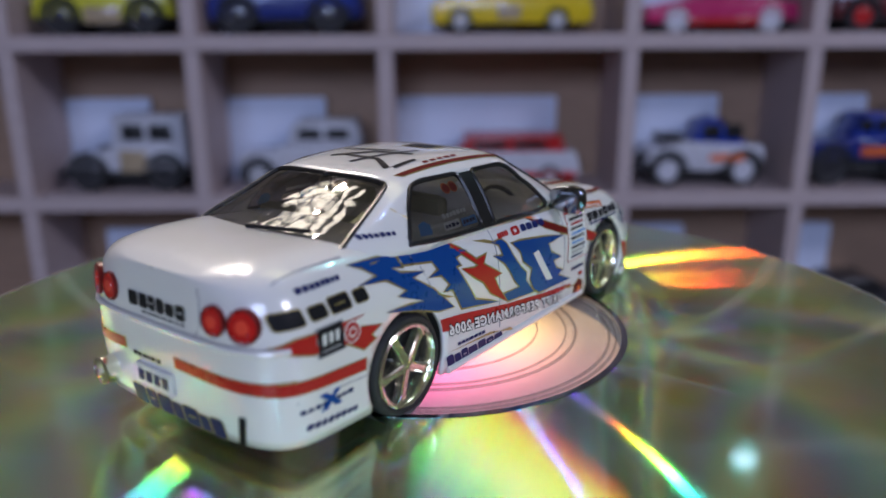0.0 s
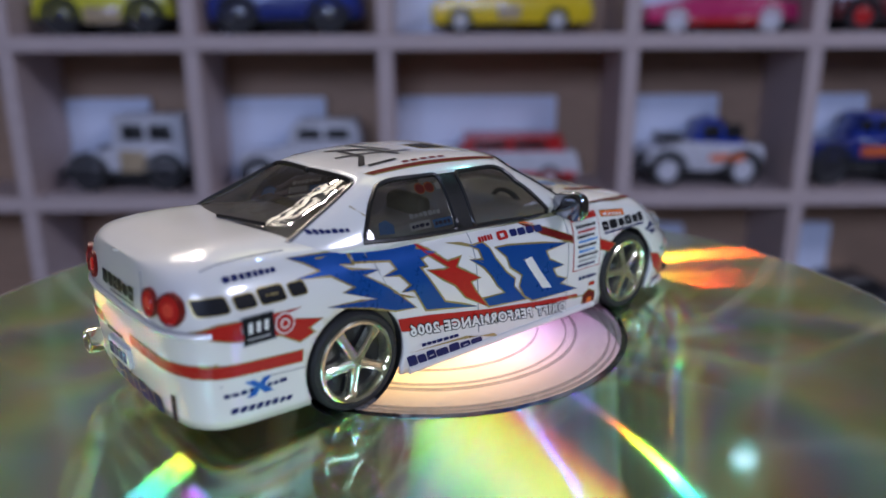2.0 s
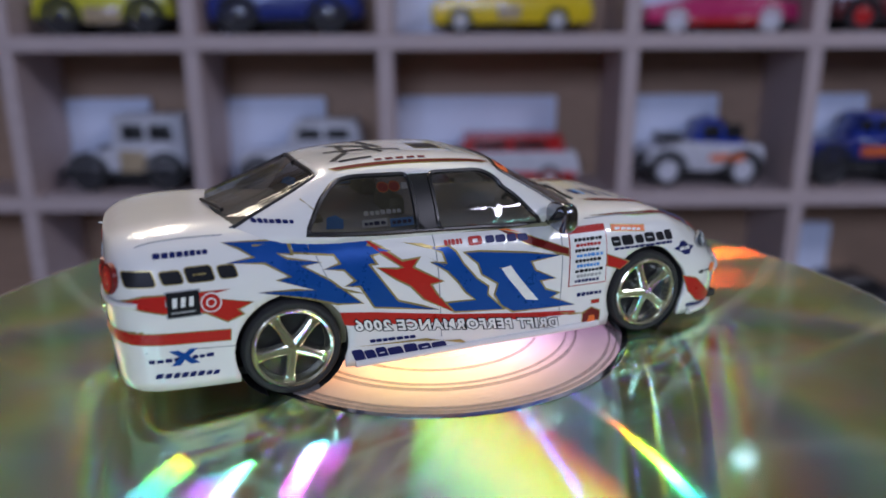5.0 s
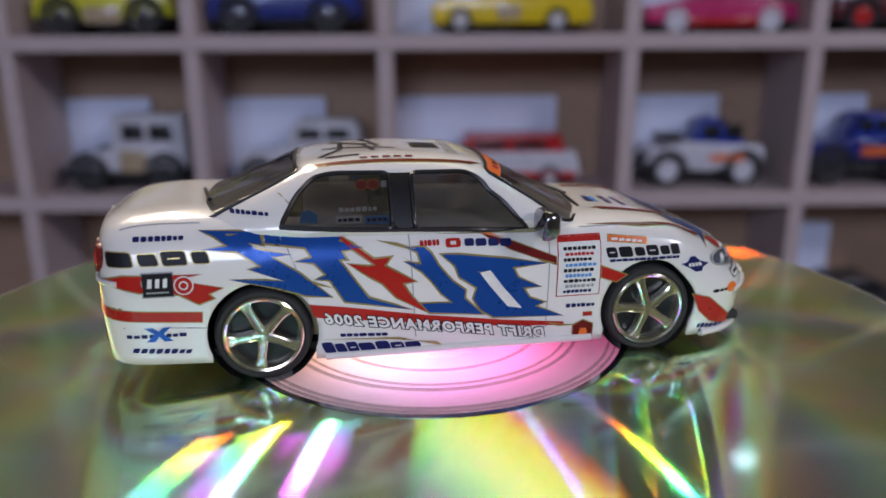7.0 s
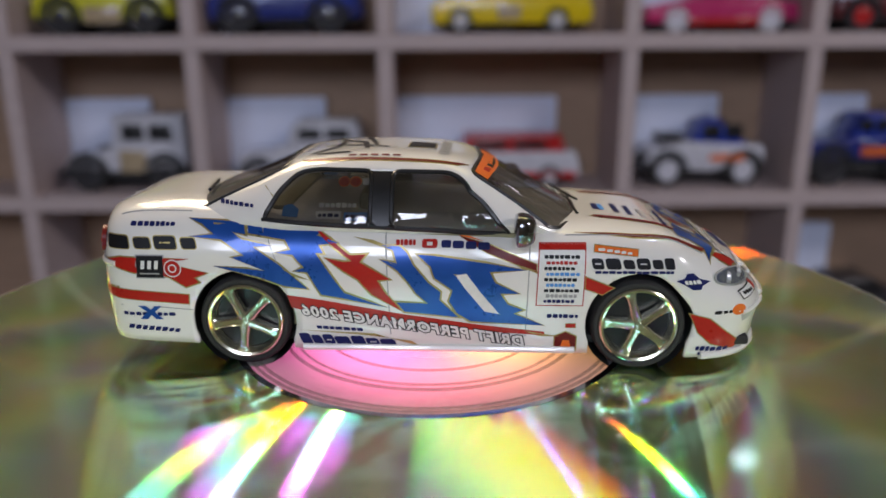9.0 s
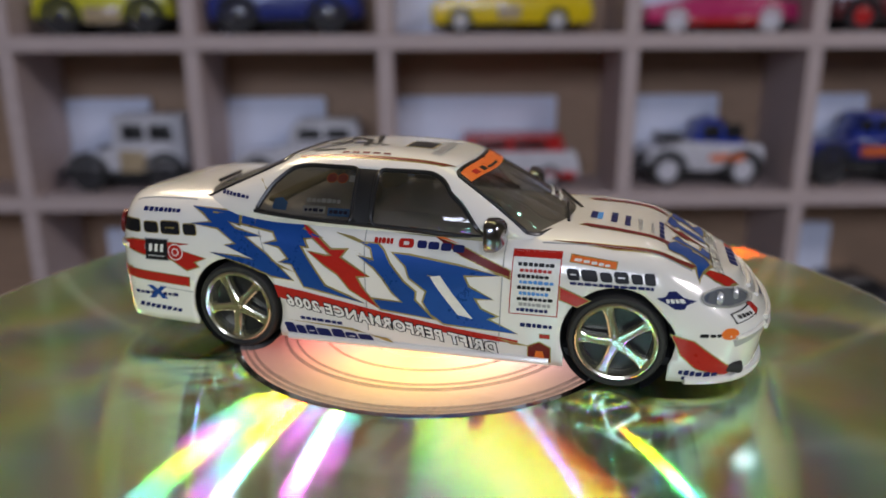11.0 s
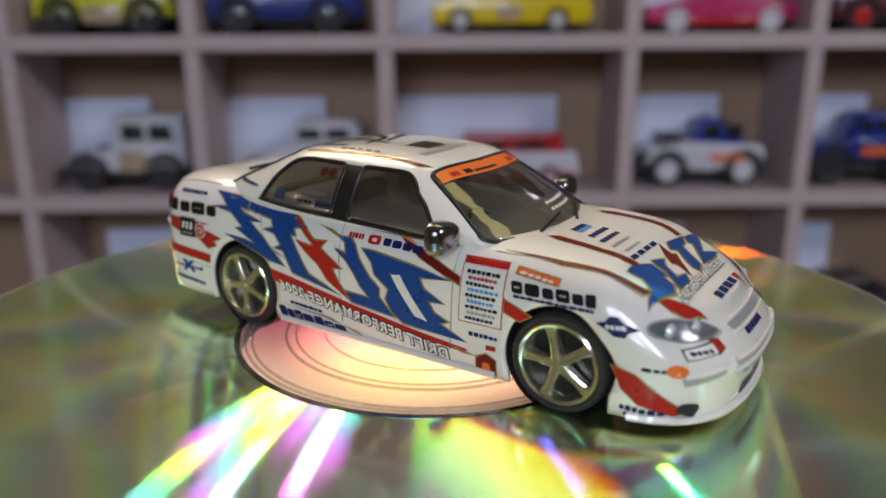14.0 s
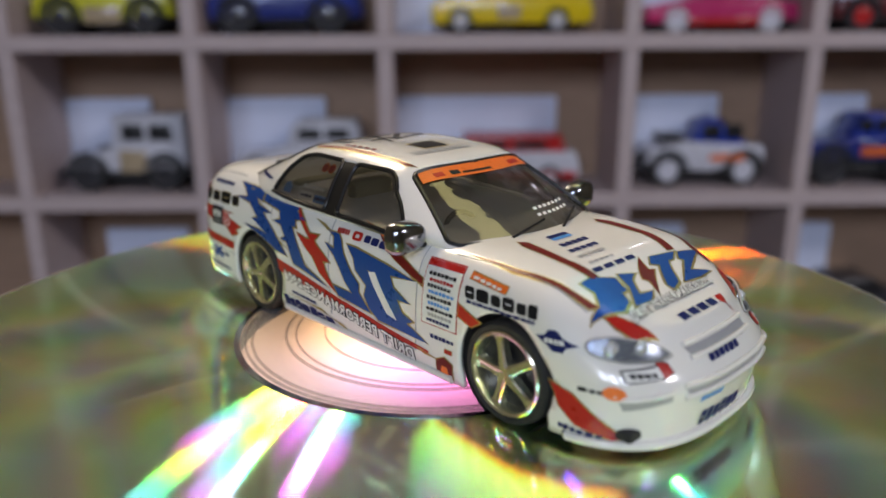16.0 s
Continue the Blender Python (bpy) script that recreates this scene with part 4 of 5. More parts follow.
    for i in range(5):
        decal("printed_mark", bar(-10 + i * 1.2, -9.2 + i * 1.2, -7.0, -6.6), "maroon", car, tc, "", 0.6)
    # nose marks
    n = lambda lift: on_nose(lift)
    for y0, y1, z0, z1, k, m in ((-4.6, 2.0, 2.2, 3.6, 6, "navy"), (-5.2, -1.8, 4.75, 5.3, 5, "skyblue"), (-3.2, 1.9, 7.7, 8.3, 6, "navy")):
        bars("printed_mark", y0, y1, z0, z1, k, m, car, n, 0.2, 0.2)
    for s in (-1, 1):
        decal("printed_mark", [(s * 11.2, 7.35), (s * 8.6, 7.6), (s * 8.5, 8.35), (s * 11.1, 8.1)], "paper", car, n, "", 0.6, "ink", 0.1)
        bars("printed_mark", s * 9.9 - 0.95, s * 9.9 + 0.95, 7.65, 8.0, 4, "ink", car, lambda lift: on_nose(lift + 0.03))
        decal("printed_mark", [(s * 8.6, 7.5), (s * 7.6, 7.8), (s * 7.6, 8.4), (s * 8.5, 8.7)], "red", car, n, "", 0.6, "ink", 0.08)
        decal("printed_mark", [(s * 11.9 + 0.5 * math.cos(a), 6.4 + 0.6 * math.sin(a)) for a in np.linspace(0, 6.2832, 13)[:-1]], "orange", car, n, "", 0.6)
        bars("printed_mark", s * 12.65 - 0.35, s * 12.65 + 0.3, 6.15, 6.55, 3, "ink", car, n)
    # tail marks
    r = lambda lift: on_tail(lift)
    bars("printed_mark", -3.8, 4.4, 12.3, 13.6, 6, "ink", car, r, 0.2, 0.1, "dark print bar on the boot lid")
    bars("printed_mark", -3.7, 2.4, 11.9, 12.1, 8, "ink", car, r)
    bars("printed_mark", -7.4, 5.4, 2.8, 4.5, 7, "navy", car, r, 0.16, 0.3, "dark blue print bar on the rear bumper", border="gold")
    bars("printed_mark", 0.2, 4.4, 7.6, 8.0, 6, "ink", car, r)
    decal("printed_mark", bar(-9.4, -8.7, 2.9, 5.5, -0.4), "ink", car, r, "", 0.6)
    decal("red_band", [(-12.9, 8.6), (-12.9, 7.6), (-1.8, 7.9), (-1.8, 8.8)], "red", car, r, "", 0.8, "gold", 0.1)
    decal("red_band", [(12.9, 8.6), (12.9, 7.6), (5.4, 7.9), (5.4, 8.8)], "red", car, r, "", 0.8, "gold", 0.1)


def build_details(car):
    # headlamps
    for s in (-1, 1):
        def put(u, w, lift=0.0, s=s):
            return on_nose(lift)(s * u, w)
        o = rounded([(6.7, 9.0), (8.2, 10.0), (10.6, 10.6), (11.9, 10.3), (12.2, 9.3), (10.9, 8.75), (8.0, 8.7)], 0.5)
        bowl = part("headlamp", sheet(o, lambda u, w: put(u, w, 0.05), step=0.5), "lampbowl", car, "clear headlamp with bright reflectors")
        part("lamp_rim", tube([put(*q, lift=0.1) for q in dense(o, 0.4)], 0.12, 6, True), "grey", bowl)
        for u in (8.9, 10.9):
            bm = lathe([(0.05, 0.0), (0.5, 0.05), (0.72, 0.3), (0.78, 0.5)], 20)
            bmesh.ops.rotate(bm, verts=bm.verts, cent=(0, 0, 0), matrix=Matrix.Rotation(radians(90 + s * 12 * (u - 7)/3), 3, "Z"))
            p = put(u, 9.5, 0.3)
            bmesh.ops.translate(bm, vec=p, verts=bm.verts)
            part("reflector", bm, "reflector", bowl)
        part("lamp_lens", sheet(o, lambda u, w: put(u, w, 0.55), step=0.5), "clear", bowl, "clear plastic lens")
        # door mirror
        bm = bmesh.new()
        bmesh.ops.create_uvsphere(bm, u_segments=24, v_segments=14, radius=1)
        for v in bm.verts:
            c = Vector([math.copysign(abs(a) ** 0.72, a) for a in v.co])
            v.co = Vector((c.x * (1.7 if c.x > 0 else 0.5), c.y * 2.3, c.z * 1.6 * (1 + 0.18 * c.y * s)))
        bmesh.ops.translate(bm, vec=(8.1, s * 13.9, 15.5), verts=bm.verts)
        mirror = part("door_mirror", bm, "darkchrome", car, "chrome door mirror coloured dark for what it reflects")
        part("mirror_arm", tube([(8.4, s * 11.4, 14.4), (8.2, s * 12.8, 14.8)], 0.5, 8), "black", mirror)
        # round tail lamps in a raised surround
        for y, rr in ((s * 7.2, 1.12), (s * 10.1, 1.26)):
            p = Vector(on_tail(0.1)(y, 13.2))
            bm = lathe([(rr + 0.2, -0.35), (rr + 0.16, 0.1), (rr, 0.14)], 36)
            lens = lathe([(0.02, 0.2), (rr * 0.55, 0.19), (rr * 0.6, 0.12), (rr * 0.95, 0.12), (rr, -0.1)], 36)
            along, up = Vector(on_tail(0.0)(y + 0.8, 12.9)) - Vector(on_tail(0.0)(y - 0.8, 12.9)), Vector(on_tail(0.0)(y, 13.7)) - Vector(on_tail(0.0)(y, 12.1))
            out = along.cross(up).normalized()
            out = out if out.x < 0 else -out
            turn = Vector((0, 1, 0)).rotation_difference(out).to_matrix()
            for b in (bm, lens):
                bmesh.ops.rotate(b, verts=b.verts, cent=(0, 0, 0), matrix=turn)
                bmesh.ops.translate(b, vec=p, verts=b.verts)
            lampo = part("tail_lamp", lens, "lampred", car, "round red tail lamp")
            part("lamp_ring", bm, "maroon", lampo)
            core = lathe([(0.02, 0.26), (rr * 0.45, 0.24), (rr * 0.5, 0.1)], 24)
            bmesh.ops.rotate(core, verts=core.verts, cent=(0, 0, 0), matrix=turn)
            bmesh.ops.translate(core, vec=p, verts=core.verts)
            part("lamp_core", core, "lampred2", lampo)
    # boot lid and bumper shut lines
    tl = on_tail(0.0)
    part("boot_line", tube([tl(y, 11.4) for y in np.arange(-12.6, 12.7, 0.6)], 0.1, 5), "grey", car)
    part("boot_lip", tube([tl(y, 11.1) for y in np.arange(-12.8, 12.9, 0.6)], 0.3, 8), "white", car)
    part("boot_line", tube([tl(y, z) for y, z in ((-5.2, 15.4), (-5.5, 14.6), (-5.6, 12.6), (-5.0, 11.6))], 0.08, 5), "grey", car)
    for s in (-1, 1):
        part("boot_line", tube([on_top(0.0)(x, s * 10.6) for x in np.arange(-34.0, -26, 0.7)], 0.08, 5), "grey", car)
        part("bonnet_gap", tube([on_top(0.0)(x, s * (11.3 - 0.02 * (x - 13) ** 1.3)) for x in np.arange(13, 31, 0.8)], 0.08, 5), "grey", car)
        part("bumper_line", tube([on_side(s, 0.0)(x, z) for x, z in ((-26.2, 6.2), (-30, 6.5), (-34, 6.6))], 0.06, 5), "grey", car)
    # rear number plate with plain bars, exhaust tip
    plate = part("number_plate", box(-37.55, -36.9, -1.4, 3.8, 5.2, 7.1, 0.1), "paper", car, "white number plate with dark bars")
    for i in range(4):
        part("printed_mark", box(-37.62, -37.54, -0.9 + i * 1.15, -0.1 + i * 1.15, 5.6, 6.6), "navy", plate)
    bm = lathe([(0.9, 2.2), (1.25, 2.2), (1.3, 0.0), (1.3, -1.6), (1.1, -1.7), (0.95, -1.2), (0.9, 1.5)], 28)
    bmesh.ops.rotate(bm, verts=bm.verts, cent=(0, 0, 0), matrix=Matrix.Rotation(radians(-90), 3, "Z"))
    bmesh.ops.translate(bm, vec=(-36.6, 8.6, 5.0), verts=bm.verts)
    part("exhaust_tip", bm, "chrome", car, "round chrome exhaust tip")
    # grille slot, bumper intakes and chin; flat grey sheets paint the slots' shade
    n = on_nose
    for nm, o, m in (("grille", [(-5.1, 9.1), (5.1, 9.1), (4.8, 8.5), (-4.8, 8.5)], "grey"), ("air_intake", [(-7.2, 6.6), (7.2, 6.6), (6.6, 5.9), (-6.6, 5.9)], "grey")):
        g = part(nm, sheet(o, n(0.02), step=0.7), m, car, "bumper slot, its shade drawn as a pale grey sheet")
        for z, dz in ((o[0][1], 0.18), (o[2][1], -0.12)):
            part("slot_lip", tube([n(0.1)(y, z + dz) for y in np.arange(o[0][0], o[1][0] + 0.1, 0.6)], 0.26, 8), "white", g)
    for s in (-1, 1):
        g = part("air_intake", sheet([(s * 8.3, 6.3), (s * 11.7, 5.7), (s * 11.4, 4.9), (s * 8.3, 5.6)], n(0.02), step=0.6), "grey", car, "")
        part("slot_lip", tube([n(0.1)(s * y, 6.5 - 0.17 * (y - 8.2)) for y in np.arange(8.1, 11.9, 0.5)], 0.24, 8), "white", g)
    part("chin_lip", tube([n(0.15)(y, 1.5) for y in np.arange(-12.8, 12.9, 0.5)], 0.45, 8), "white", car)
    for s in (-1, 1):
        part("side_skirt", tube([on_side(s, 0.05)(x, 2.15) for x in np.arange(-14.6, 15.1, 0.9)], 0.42, 8), "white", car)
        part("cabin_seam", tube([on_side(s, 0.0, CABIN)(x, z) for x, z in ((-19.6, 18.9), (-18.5, 17.9))], 0.08, 5), "gold", car)


def build_car():
    car = thing("model_car", "glossy white toy sedan with blue and red livery on a disc", "model car")
    build_body(car)
    build_cabin(car)
    for x in WHEEL_X:
        for s in (-1, 1):
            build_wheel(car, x, s)
    build_details(car)
    build_livery(car)
    return car

# ---------------------------------------------------------------- disc, turntable, shelf, room
def ring_slab(r0, r1, z0, z1, seg=128):
    return lathe([(r0, z0), (r0, z1), (r1, z1), (r1, z0)], seg, "z", closed=True)


def build_disc():
    disc = thing("optical_disc", "shiny yellow-green recordable disc with rainbow streaks on a turntable", "optical disc")
    part("recorded_area", ring_slab(23.4, 59.6, -1.2, 0.0), "disc", disc, "mirror-like yellow-green grooved area")
    part("rim", ring_slab(59.6, 60.0, -1.2, 0.0), "hub", disc, "clear plastic rim")
    hub = part("hub", ring_slab(7.5, 23.3, -1.2, -0.02), "hub", disc, "clear plastic hub glowing pink from below")
    hub.visible_shadow = False
    edge = part("hub_edge", ring_slab(22.75, 23.45, -0.3, 0.06), "darkchrome", hub, "dark mirror edge round the clear hub")
    edge.visible_shadow = False
    for r0, r1, h in ((22.0, 22.25, 0.05), (21.2, 21.5, 0.02), (17.3, 17.6, 0.06), (16.2, 16.4, 0.02), (12.8, 13.0, 0.02)):
        o = part("moulded_ring", ring_slab(r0, r1, -0.2, h), "hubline", hub)
        o.visible_shadow = False
    return disc


def build_turntable():
    t = thing("turntable", "dark round display turntable with a lit top, standing on the desk", "turntable", place=(0, 0, -182.3))
    part("base", lathe([(0.1, 0), (38, 0), (40, 2), (40, 150), (38, 153.3), (0.1, 153.3)], 64, "z"), "matte", t)
    part("drum", lathe([(0.1, 153.3), (42, 153.3), (44, 156), (44, 170), (43, 171), (0.1, 171)], 72, "z"), "black", t)
    part("rim", lathe([(24.5, 170.8), (44, 170.8), (44, 181.1), (24.5, 181.1)], 72, "z", closed=True), "matte", t)
    return t


def build_colour_wheel():
    w = thing("colour_wheel", "turning glowing plate of pink, violet and warm sectors in place of a colour-changing lamp", "lamp", place=(0, 0, -11.2))
    part("glowing_plate", lathe([(0.1, 0.0), (20.0, 0.0), (20.0, 2.0), (23.0, 7.0), (23.0, 8.6), (22.0, 9.2), (0.1, 9.2)], 72, "z"), "wheel_glow", w, "glowing coloured plate")
    return w


DIVIDERS = (-259, -178.2, -100.4, -18.6, 86.6, 165.9, 246)
# top two boards are out of view, added to keep the disc's reflection dark
BOARDS = (-179.0, -109.8, -40.3, 28.6, 97.6, 166.6, 235.6)
FRONT, DEPTH, HALF = 245.0, 44.0, 3.3


def build_shelf():
    s = thing("cube_shelf", "pale laminate display shelf with small open compartments and toy cars", "shelf", place=(0, FRONT, -182.3))
    z0 = -182.3
    for z in BOARDS:
        part("shelf_board", box(-262.3, 249.3, 0, DEPTH, z - HALF - z0, z + HALF - z0, 0.5), "shelf", s, smooth=False)
    for x in DIVIDERS:
        for a, b in zip(BOARDS, BOARDS[1:]):
            part("divider", box(x - HALF, x + HALF, 0.4, DEPTH, a + HALF - z0, b - HALF - z0, 0.4), "shelf", s, smooth=False)
    part("backboard", box(-262.3, 249.3, DEPTH, DEPTH + 3, 0, BOARDS[-1] + HALF - z0), "back", s, "brown backboard", smooth=False)
    return s


def cell_floor(row):
    return BOARDS[row + 1] + HALF


def card(row, x0, x1, height=46.0, depth=3.5):
    """A white card box that stands behind a toy car."""
    c = thing("card_box", "plain white card box standing behind a toy car", "box", "card boxes on the shelf", ((x0 + x1) / 2, FRONT + 40, cell_floor(row)))
    w = (x1 - x0) / 2
    part("carton", box(-w, w, 0, depth, 0, height, 0.4), "card", c, smooth=False)
    part("lid_flap", box(-w + 0.6, w - 0.6, 0.6, depth - 0.6, height - 0.3, height + 0.6, 0.2), "card", c, smooth=False)


def toy(label, row, x, body, cabin, width, colour, cab_colour, wheels, radius, tyre="rubber", rim="c_silver", extra=(), turn=0.0, glass=True, y=24):
    """A small toy vehicle from side outlines of body and cabin."""
    c = thing("toy_car", label, "toy car", "toy cars on the shelf", (x, FRONT + y, cell_floor(row)), turn)
    h = width / 2
    part("body", prism(body, -h, h, 1.2, 3), colour, c)
    if cabin:
        part("cabin", prism(cabin, -h * 0.86, h * 0.86, 1.4, 3), cab_colour, c)
        if glass:
            xs, zs = [p[0] for p in cabin], [p[1] for p in cabin]
            z0, z1 = min(zs) + (max(zs) - min(zs)) * 0.30, min(zs) + (max(zs) - min(zs)) * 0.82
            xa, xb = min(xs), max(xs)
            for s in (-1, 1):
                n = 2
                for i in range(n):
                    a = xa + (xb - xa) * (0.16 + 0.36 * i)
                    b = a + (xb - xa) * 0.29
                    part("side_window", box(a, b, s * h * 0.86 - 0.4, s * h * 0.86 + 0.3, z0, z1, 0.3), "black", c)
    part("underbody", box(min(p[0] for p in body) + 3, max(p[0] for p in body) - 3, -h * 0.8, h * 0.8, radius * 0.55, radius * 1.2, 0.5), "matte", c)
    for wx in wheels:
        for s in (-1, 1):
            at = pose(wx * MM, s * (h - 0.2) * MM, radius * MM, 0, 0, 0 if s < 0 else 180)
            wheel = part("wheel", lathe([(0.05, -0.5), (radius * 0.3, -0.6), (radius * 0.55, -0.1), (radius * 0.62, -0.5), (radius * 0.66, 4)], 28), rim, c, at=at)
            part("tyre", lathe([(radius * 0.62, -0.5), (radius * 0.9, -0.7), (radius, 0.2), (radius, 4.4), (radius * 0.8, 5), (radius * 0.6, 4.6)], 32), tyre, wheel)
    if radius >= 7:
        for wx in wheels:
            for sd in (-1, 1):
                arc = [(wx + radius * 1.12 * math.cos(a), sd * (h + 0.1), radius + radius * 1.12 * math.sin(a)) for a in np.linspace(-0.2, math.pi + 0.2, 18)]
                part("wheel_arch", tube(arc, 0.9, 8), "matte", c)
    for nm, bm, mt in extra:
        part(nm, bm, mt, c)
    return c


def build_toys():
    jeep = [(-27, 10), (-27, 16), (-10, 18), (-9, 20), (27, 20), (27, 9.5), (-20, 9)]
    toy("white toy off-roader with dark windows and a tan door crest", 1, -137, jeep, [(-7, 19), (-5, 33), (26, 33), (27, 19)], 25, "c_white", "c_white", (-18, 17), 8.2, rim="c_dark",
        extra=(("door_crest", box(-3, 9, -12.9, -12.4, 9, 19, 0.2), "c_tan"), ("bumper", box(-31, -27, -11, 11, 6, 10, 0.6), "c_dark"), ("roof", box(-6, 27, -11.5, 11.5, 32.6, 34.2, 0.5), "c_white"),
               ("mudguard", box(-26, -10, -13.0, 13.0, 12, 15, 0.8), "c_dark")))
    toy("white toy off-road wagon with dark windows", 1, -60, jeep, [(-5, 20), (-2, 30), (28, 30), (30, 20)], 25, "c_white", "c_white", (-18, 18), 7, extra=(("rack", box(0, 27, -9, 9, 30, 31.5, 0.5), "c_silver"),))
    van = [(-31, 5), (-31, 14), (-30, 17), (31, 17), (33, 9), (33, 5)]
    toy("low red and white toy estate car with a red roof", 1, 36, van, [(-24, 16), (-18, 23), (24, 23), (27, 16)], 26, "c_white", "c_red", (-19, 19), 5.5,
        extra=(("sill_stripe", box(-30, 31, -13.3, 13.3, 4.6, 8, 0.4), "c_red"), ("roof_trim", box(-20, 25, -11.4, 11.4, 22.4, 24, 0.5), "c_red")))
    toy("white and blue toy desert truck with pale wheels", 1, 126.5, [(-28, 11), (-25, 17), (-8, 21), (8, 20), (27, 19), (28, 11), (16, 10), (2, 7), (-12, 8)], [(-6, 19), (-2, 30), (6, 31), (10, 26), (22, 18)], 24, "c_white", "c_blue2", (-17, 18), 7.8, rim="c_white",
        extra=(("stripe", box(2, 18, -12.7, 12.7, 12, 15, 0.4), "orange"), ("roll_bar", tube([(8, -9, 18), (4, -9, 31), (4, 9, 31), (8, 9, 18)], 0.8), "c_blue2"), ("bumper", box(-33, -26, -11, 11, 7, 16, 0.8), "c_dark"), ("spare_box", box(-20, -9, -8, 8, 20, 24, 0.8), "c_dark")))
    toy("blue toy pickup with raised black chassis", 1, 202, [(-28, 12), (-27, 20), (-6, 22), (28, 22), (28, 12)], [(-8, 21), (-2, 33), (8, 33), (12, 21)], 25, "c_blue", "c_blue2", (-17, 18), 9, rim="c_dark",
        extra=(("stripe", box(-4, 10, -13, 13, 14, 18, 0.4), "orange"), ("roll_bar", tube([(12, -9, 21), (14, -9, 34), (14, 9, 34), (12, 9, 21)], 0.9), "c_dark")))
    toy("yellow-green toy off-road car with black wheels", 2, -140, [(-30, 7), (-29, 17), (-8, 20), (28, 19), (31, 8), (14, 6), (-12, 6)], [(-12, 18), (-5, 28), (14, 28), (22, 18)], 25, "c_yellow", "c_yellow", (-18, 18), 7.5, rim="c_dark",
        extra=(("sill", box(-8, 8, -12.9, 12.9, 5, 12, 0.5), "c_tan"),))
    toy("dark blue toy racing truck with black wheels", 2, -62, [(-33, 6), (-33, 16), (-10, 19), (33, 20), (34, 7)], [(-14, 18), (-8, 27), (8, 27), (14, 18)], 25, "c_blue", "c_dark", (-20, 19), 7.5, rim="c_dark",
        extra=(("panel", box(12, 30, -12.9, 12.9, 12, 18, 0.4), "c_blue2"),))
    toy("yellow toy muscle car with dark prints and chrome wheels", 2, 36, [(-34, 4), (-35, 12), (-28, 15), (34, 16), (36, 8), (34, 4)], [(-16, 14), (-8, 23), (14, 23), (24, 14)], 26, "c_amber", "c_amber", (-22, 20), 5.6, rim="c_silver",
        extra=(("door_print", box(-6, 4, -13.3, 13.3, 6, 12, 0.3), "c_tan"), ("headlamp", lathe([(0.1, 0), (2.4, 0.4), (2.8, 1.6)], 20), "c_silver")))
    toy("pink and red toy coupe with pale wheels", 2, 128, [(-33, 4), (-33, 11), (-14, 14), (33, 13), (34, 5)], [(-14, 13), (-4, 21), (12, 21), (22, 13)], 26, "c_pink", "c_pink", (-20, 21), 5.6, tyre="c_silver", rim="c_white",
        extra=(("sill", box(-15, 16, -13.4, 13.4, 3, 6.5, 0.4), "c_red"), ("tail", box(20, 33.4, -12.9, 12.9, 6, 11, 0.8), "c_red")))
    toy("dark red toy hot rod with bright red wheels", 2, 208, [(-30, 6), (-28, 14), (30, 16), (31, 6)], [(-8, 14), (-3, 24), (14, 24), (18, 14)], 24, "c_wine", "c_wine", (-18, 17), 7, tyre="c_dark", rim="c_red")
    low = [(-32, 4), (-32, 11), (-12, 15), (32, 14), (33, 5)]
    for x, col, lab in ((-140, "c_silver", "silver toy coupe with dark windows"), (-60, "c_blue", "dark blue toy coupe with dark windows"), (33, "c_wine", "dark red toy coupe with dark windows"), (122, "c_dark", "black toy coupe with silver wheels"), (202, "c_dark", "black toy van with silver wheels")):
        toy(lab, 0, x, low, [(-13, 14), (-5, 23), (14, 23), (23, 14)], 25, col, col, (-20, 20), 5.8)
    for row, spans in ((1, ((-174.5, -134), (-98, -50), (-17.5, 62), (96, 141), (186, 214))), (2, ((-174, -130), (-97, -55), (-17, 40), (89, 130), (167, 205))), (0, ((-163, -122), (-91, -49), (-17, 55), (91, 129), (172, 205)))):
        for a, b in spans:
            card(row, a, b, 39.0 if row == 1 else 44.0)


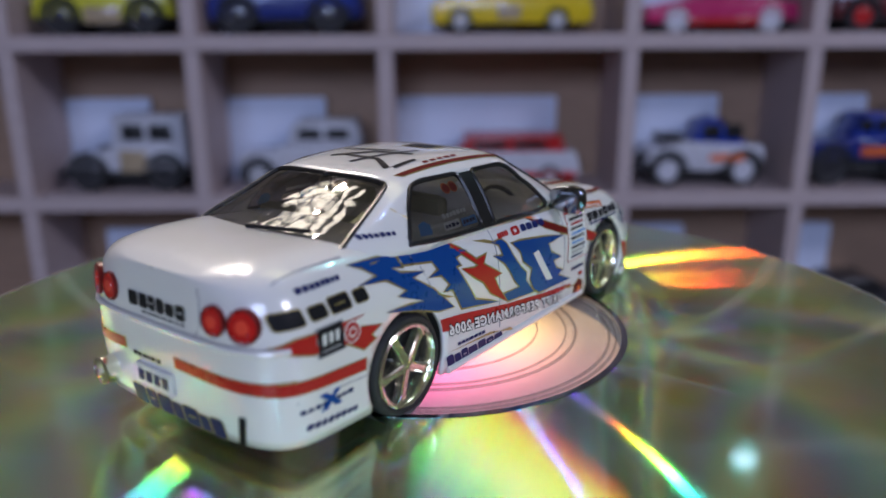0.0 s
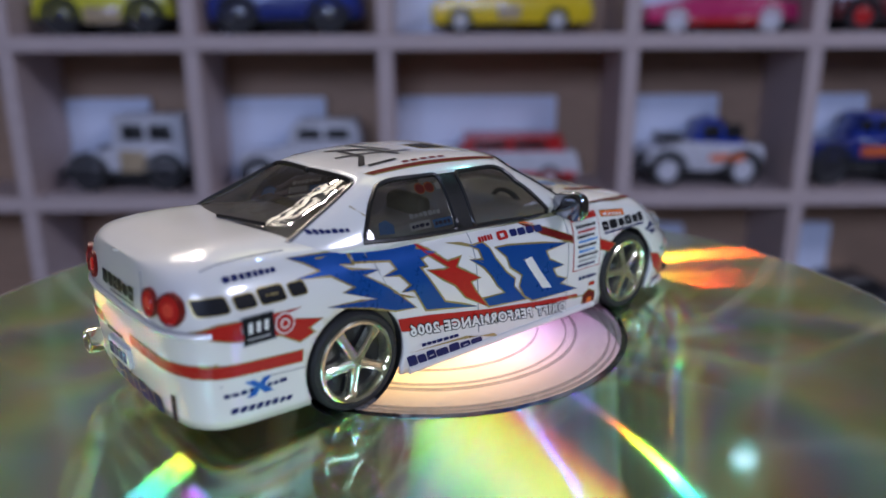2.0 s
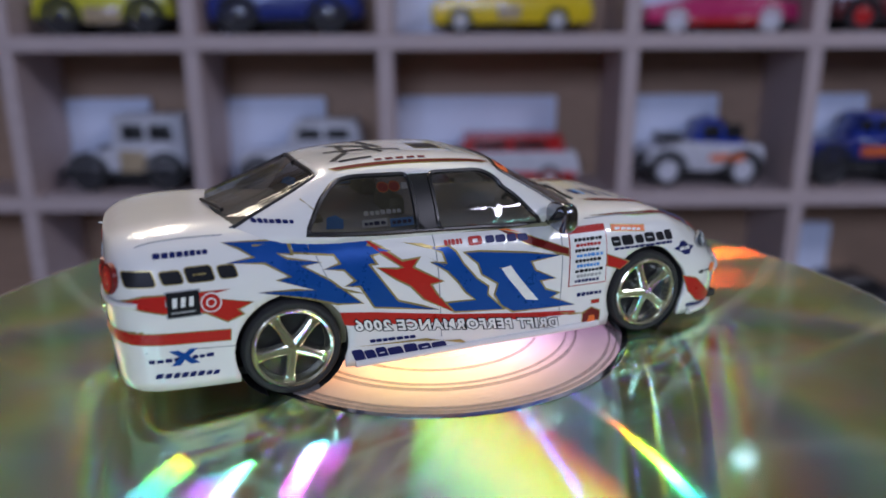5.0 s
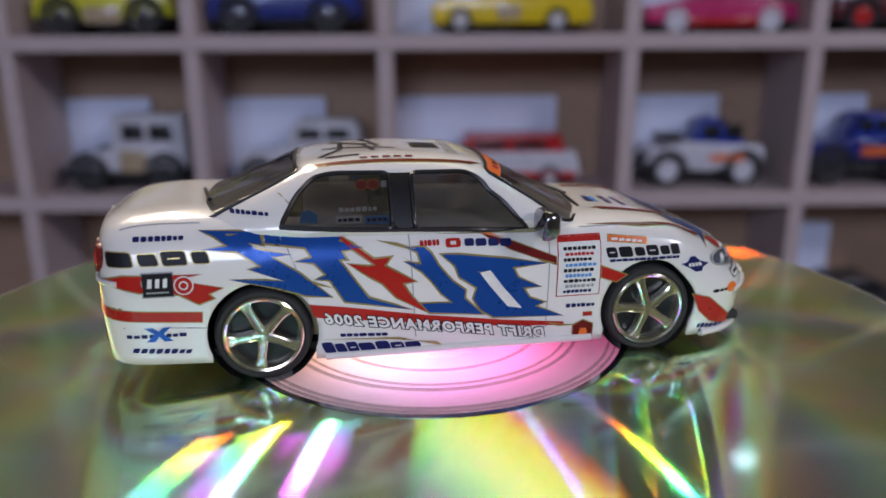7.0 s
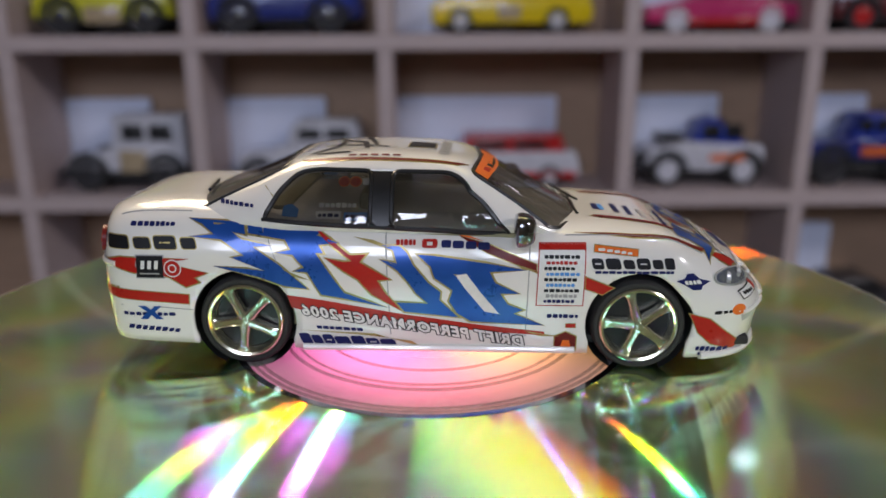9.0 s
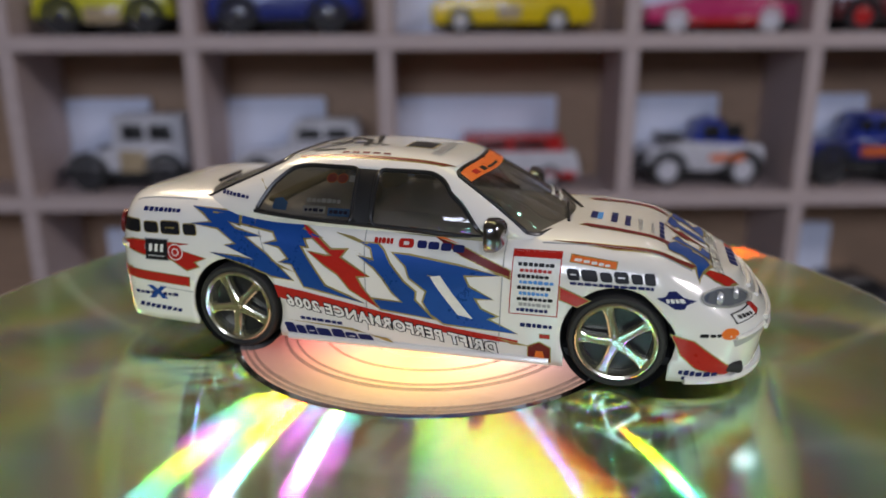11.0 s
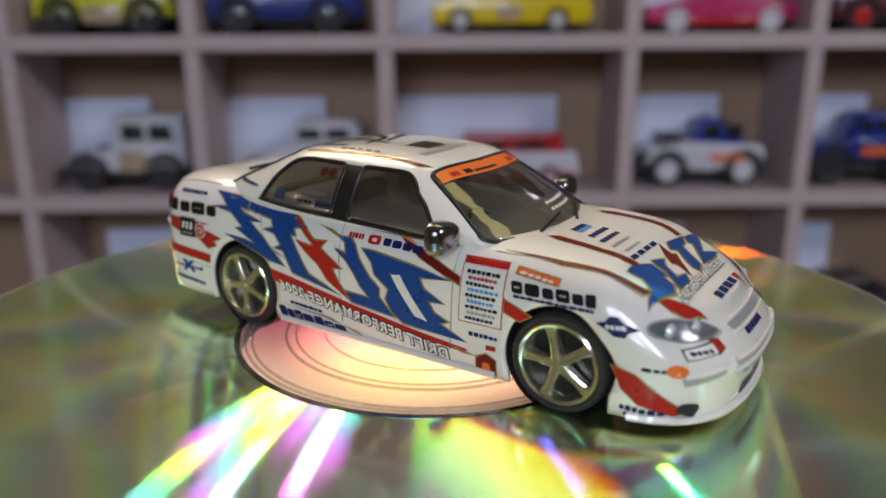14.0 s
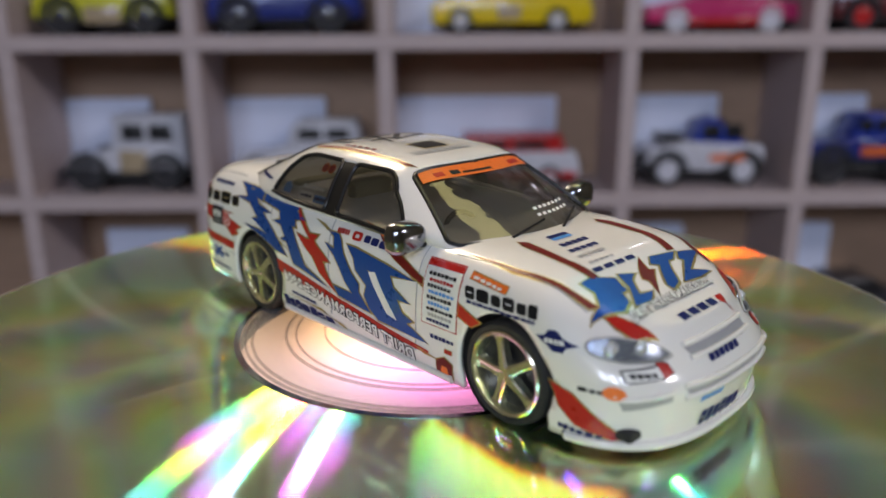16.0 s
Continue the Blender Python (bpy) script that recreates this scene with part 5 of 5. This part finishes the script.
def build_bulb():
    b = thing("small_lamp", "small round white bulb on a shelf board", "lamp", place=(158, FRONT + 7, BOARDS[5] + HALF))
    part("socket", lathe([(0.1, 0), (3.6, 0), (3.4, 2.2), (2.6, 2.8), (0.1, 2.8)], 28, "z"), "c_silver", b)
    part("globe", lathe([(4.7 * math.sin(a), 6.6 - 4.7 * math.cos(a)) for a in np.linspace(0.02, 3.12, 18)], 28, "z"), "bulb", b, "glowing white globe")


def build_room():
    def slab(name, x0, x1, y0, y1, z0, z1, mat, label):
        bm = box(x0, x1, y0, y1, z0, z1)
        me_ob = part(name, bm, mat, None, smooth=False)
        return tagged(me_ob, label, kind="structure")
    slab("desk_top", -700, 700, -450, 400, -222, -182.3, "desk", "dark desk top under shelf and turntable")
    slab("floor", -1500, 1500, -1800, 900, -950, -930, "desk", "dark floor of the room")
    slab("wall_north", -1500, 1500, 900, 950, -930, 1500, "wall", "warm painted wall behind the shelf")
    slab("wall_south", -1500, 1500, -1850, -1800, -930, 1500, "wall", "warm painted wall of the room")
    slab("wall_east", 1500, 1550, -1800, 900, -930, 1500, "wall", "warm painted wall of the room")
    slab("wall_west", -1550, -1500, -1800, 900, -930, 1500, "wall", "warm painted wall of the room")
    slab("ceiling", -1500, 1500, -1800, 900, 1500, 1540, "wall", "painted ceiling of the room")
    d = thing("desk_legs", "dark desk legs on the floor", "desk", place=(0, 0, -930))
    for x in (-650, 650):
        for y in (-400, 350):
            part("leg", box(x - 25, x + 25, y - 25, y + 25, 0, 708, 3), "desk", d, smooth=False)


build_room()
build_shelf()
build_toys()
build_bulb()
TURNTABLE = build_turntable()
GLOW = build_colour_wheel()
DISC = build_disc()
CAR = build_car()


def motions():
    """The disc and the car turn together at an even rate; the colour wheel below turns the other way."""
    rate, start, shift = -6.204, 52.3, Vector((1.630, 1.193, 0.0))
    rows_car, rows_disc, rows_wheel = [], [], []
    for i in range(33):
        t = i / 2
        a = start + rate * t
        off = Matrix.Rotation(radians(a), 3, "Z") @ shift
        rows_car.append((t, pose(off.x * MM, off.y * MM, 0, 0, 0, a)))
        rows_disc.append((t, pose(0, 0, 0, 0, 0, a)))
        rows_wheel.append((t, pose(0, 0, -11.2 * MM, 0, 0, WHEEL_START + 119.0 * t)))
    walk(CAR, rows_car)
    walk(DISC, rows_disc)
    walk(GLOW, rows_wheel)


WHEEL_START = -161.7
motions()
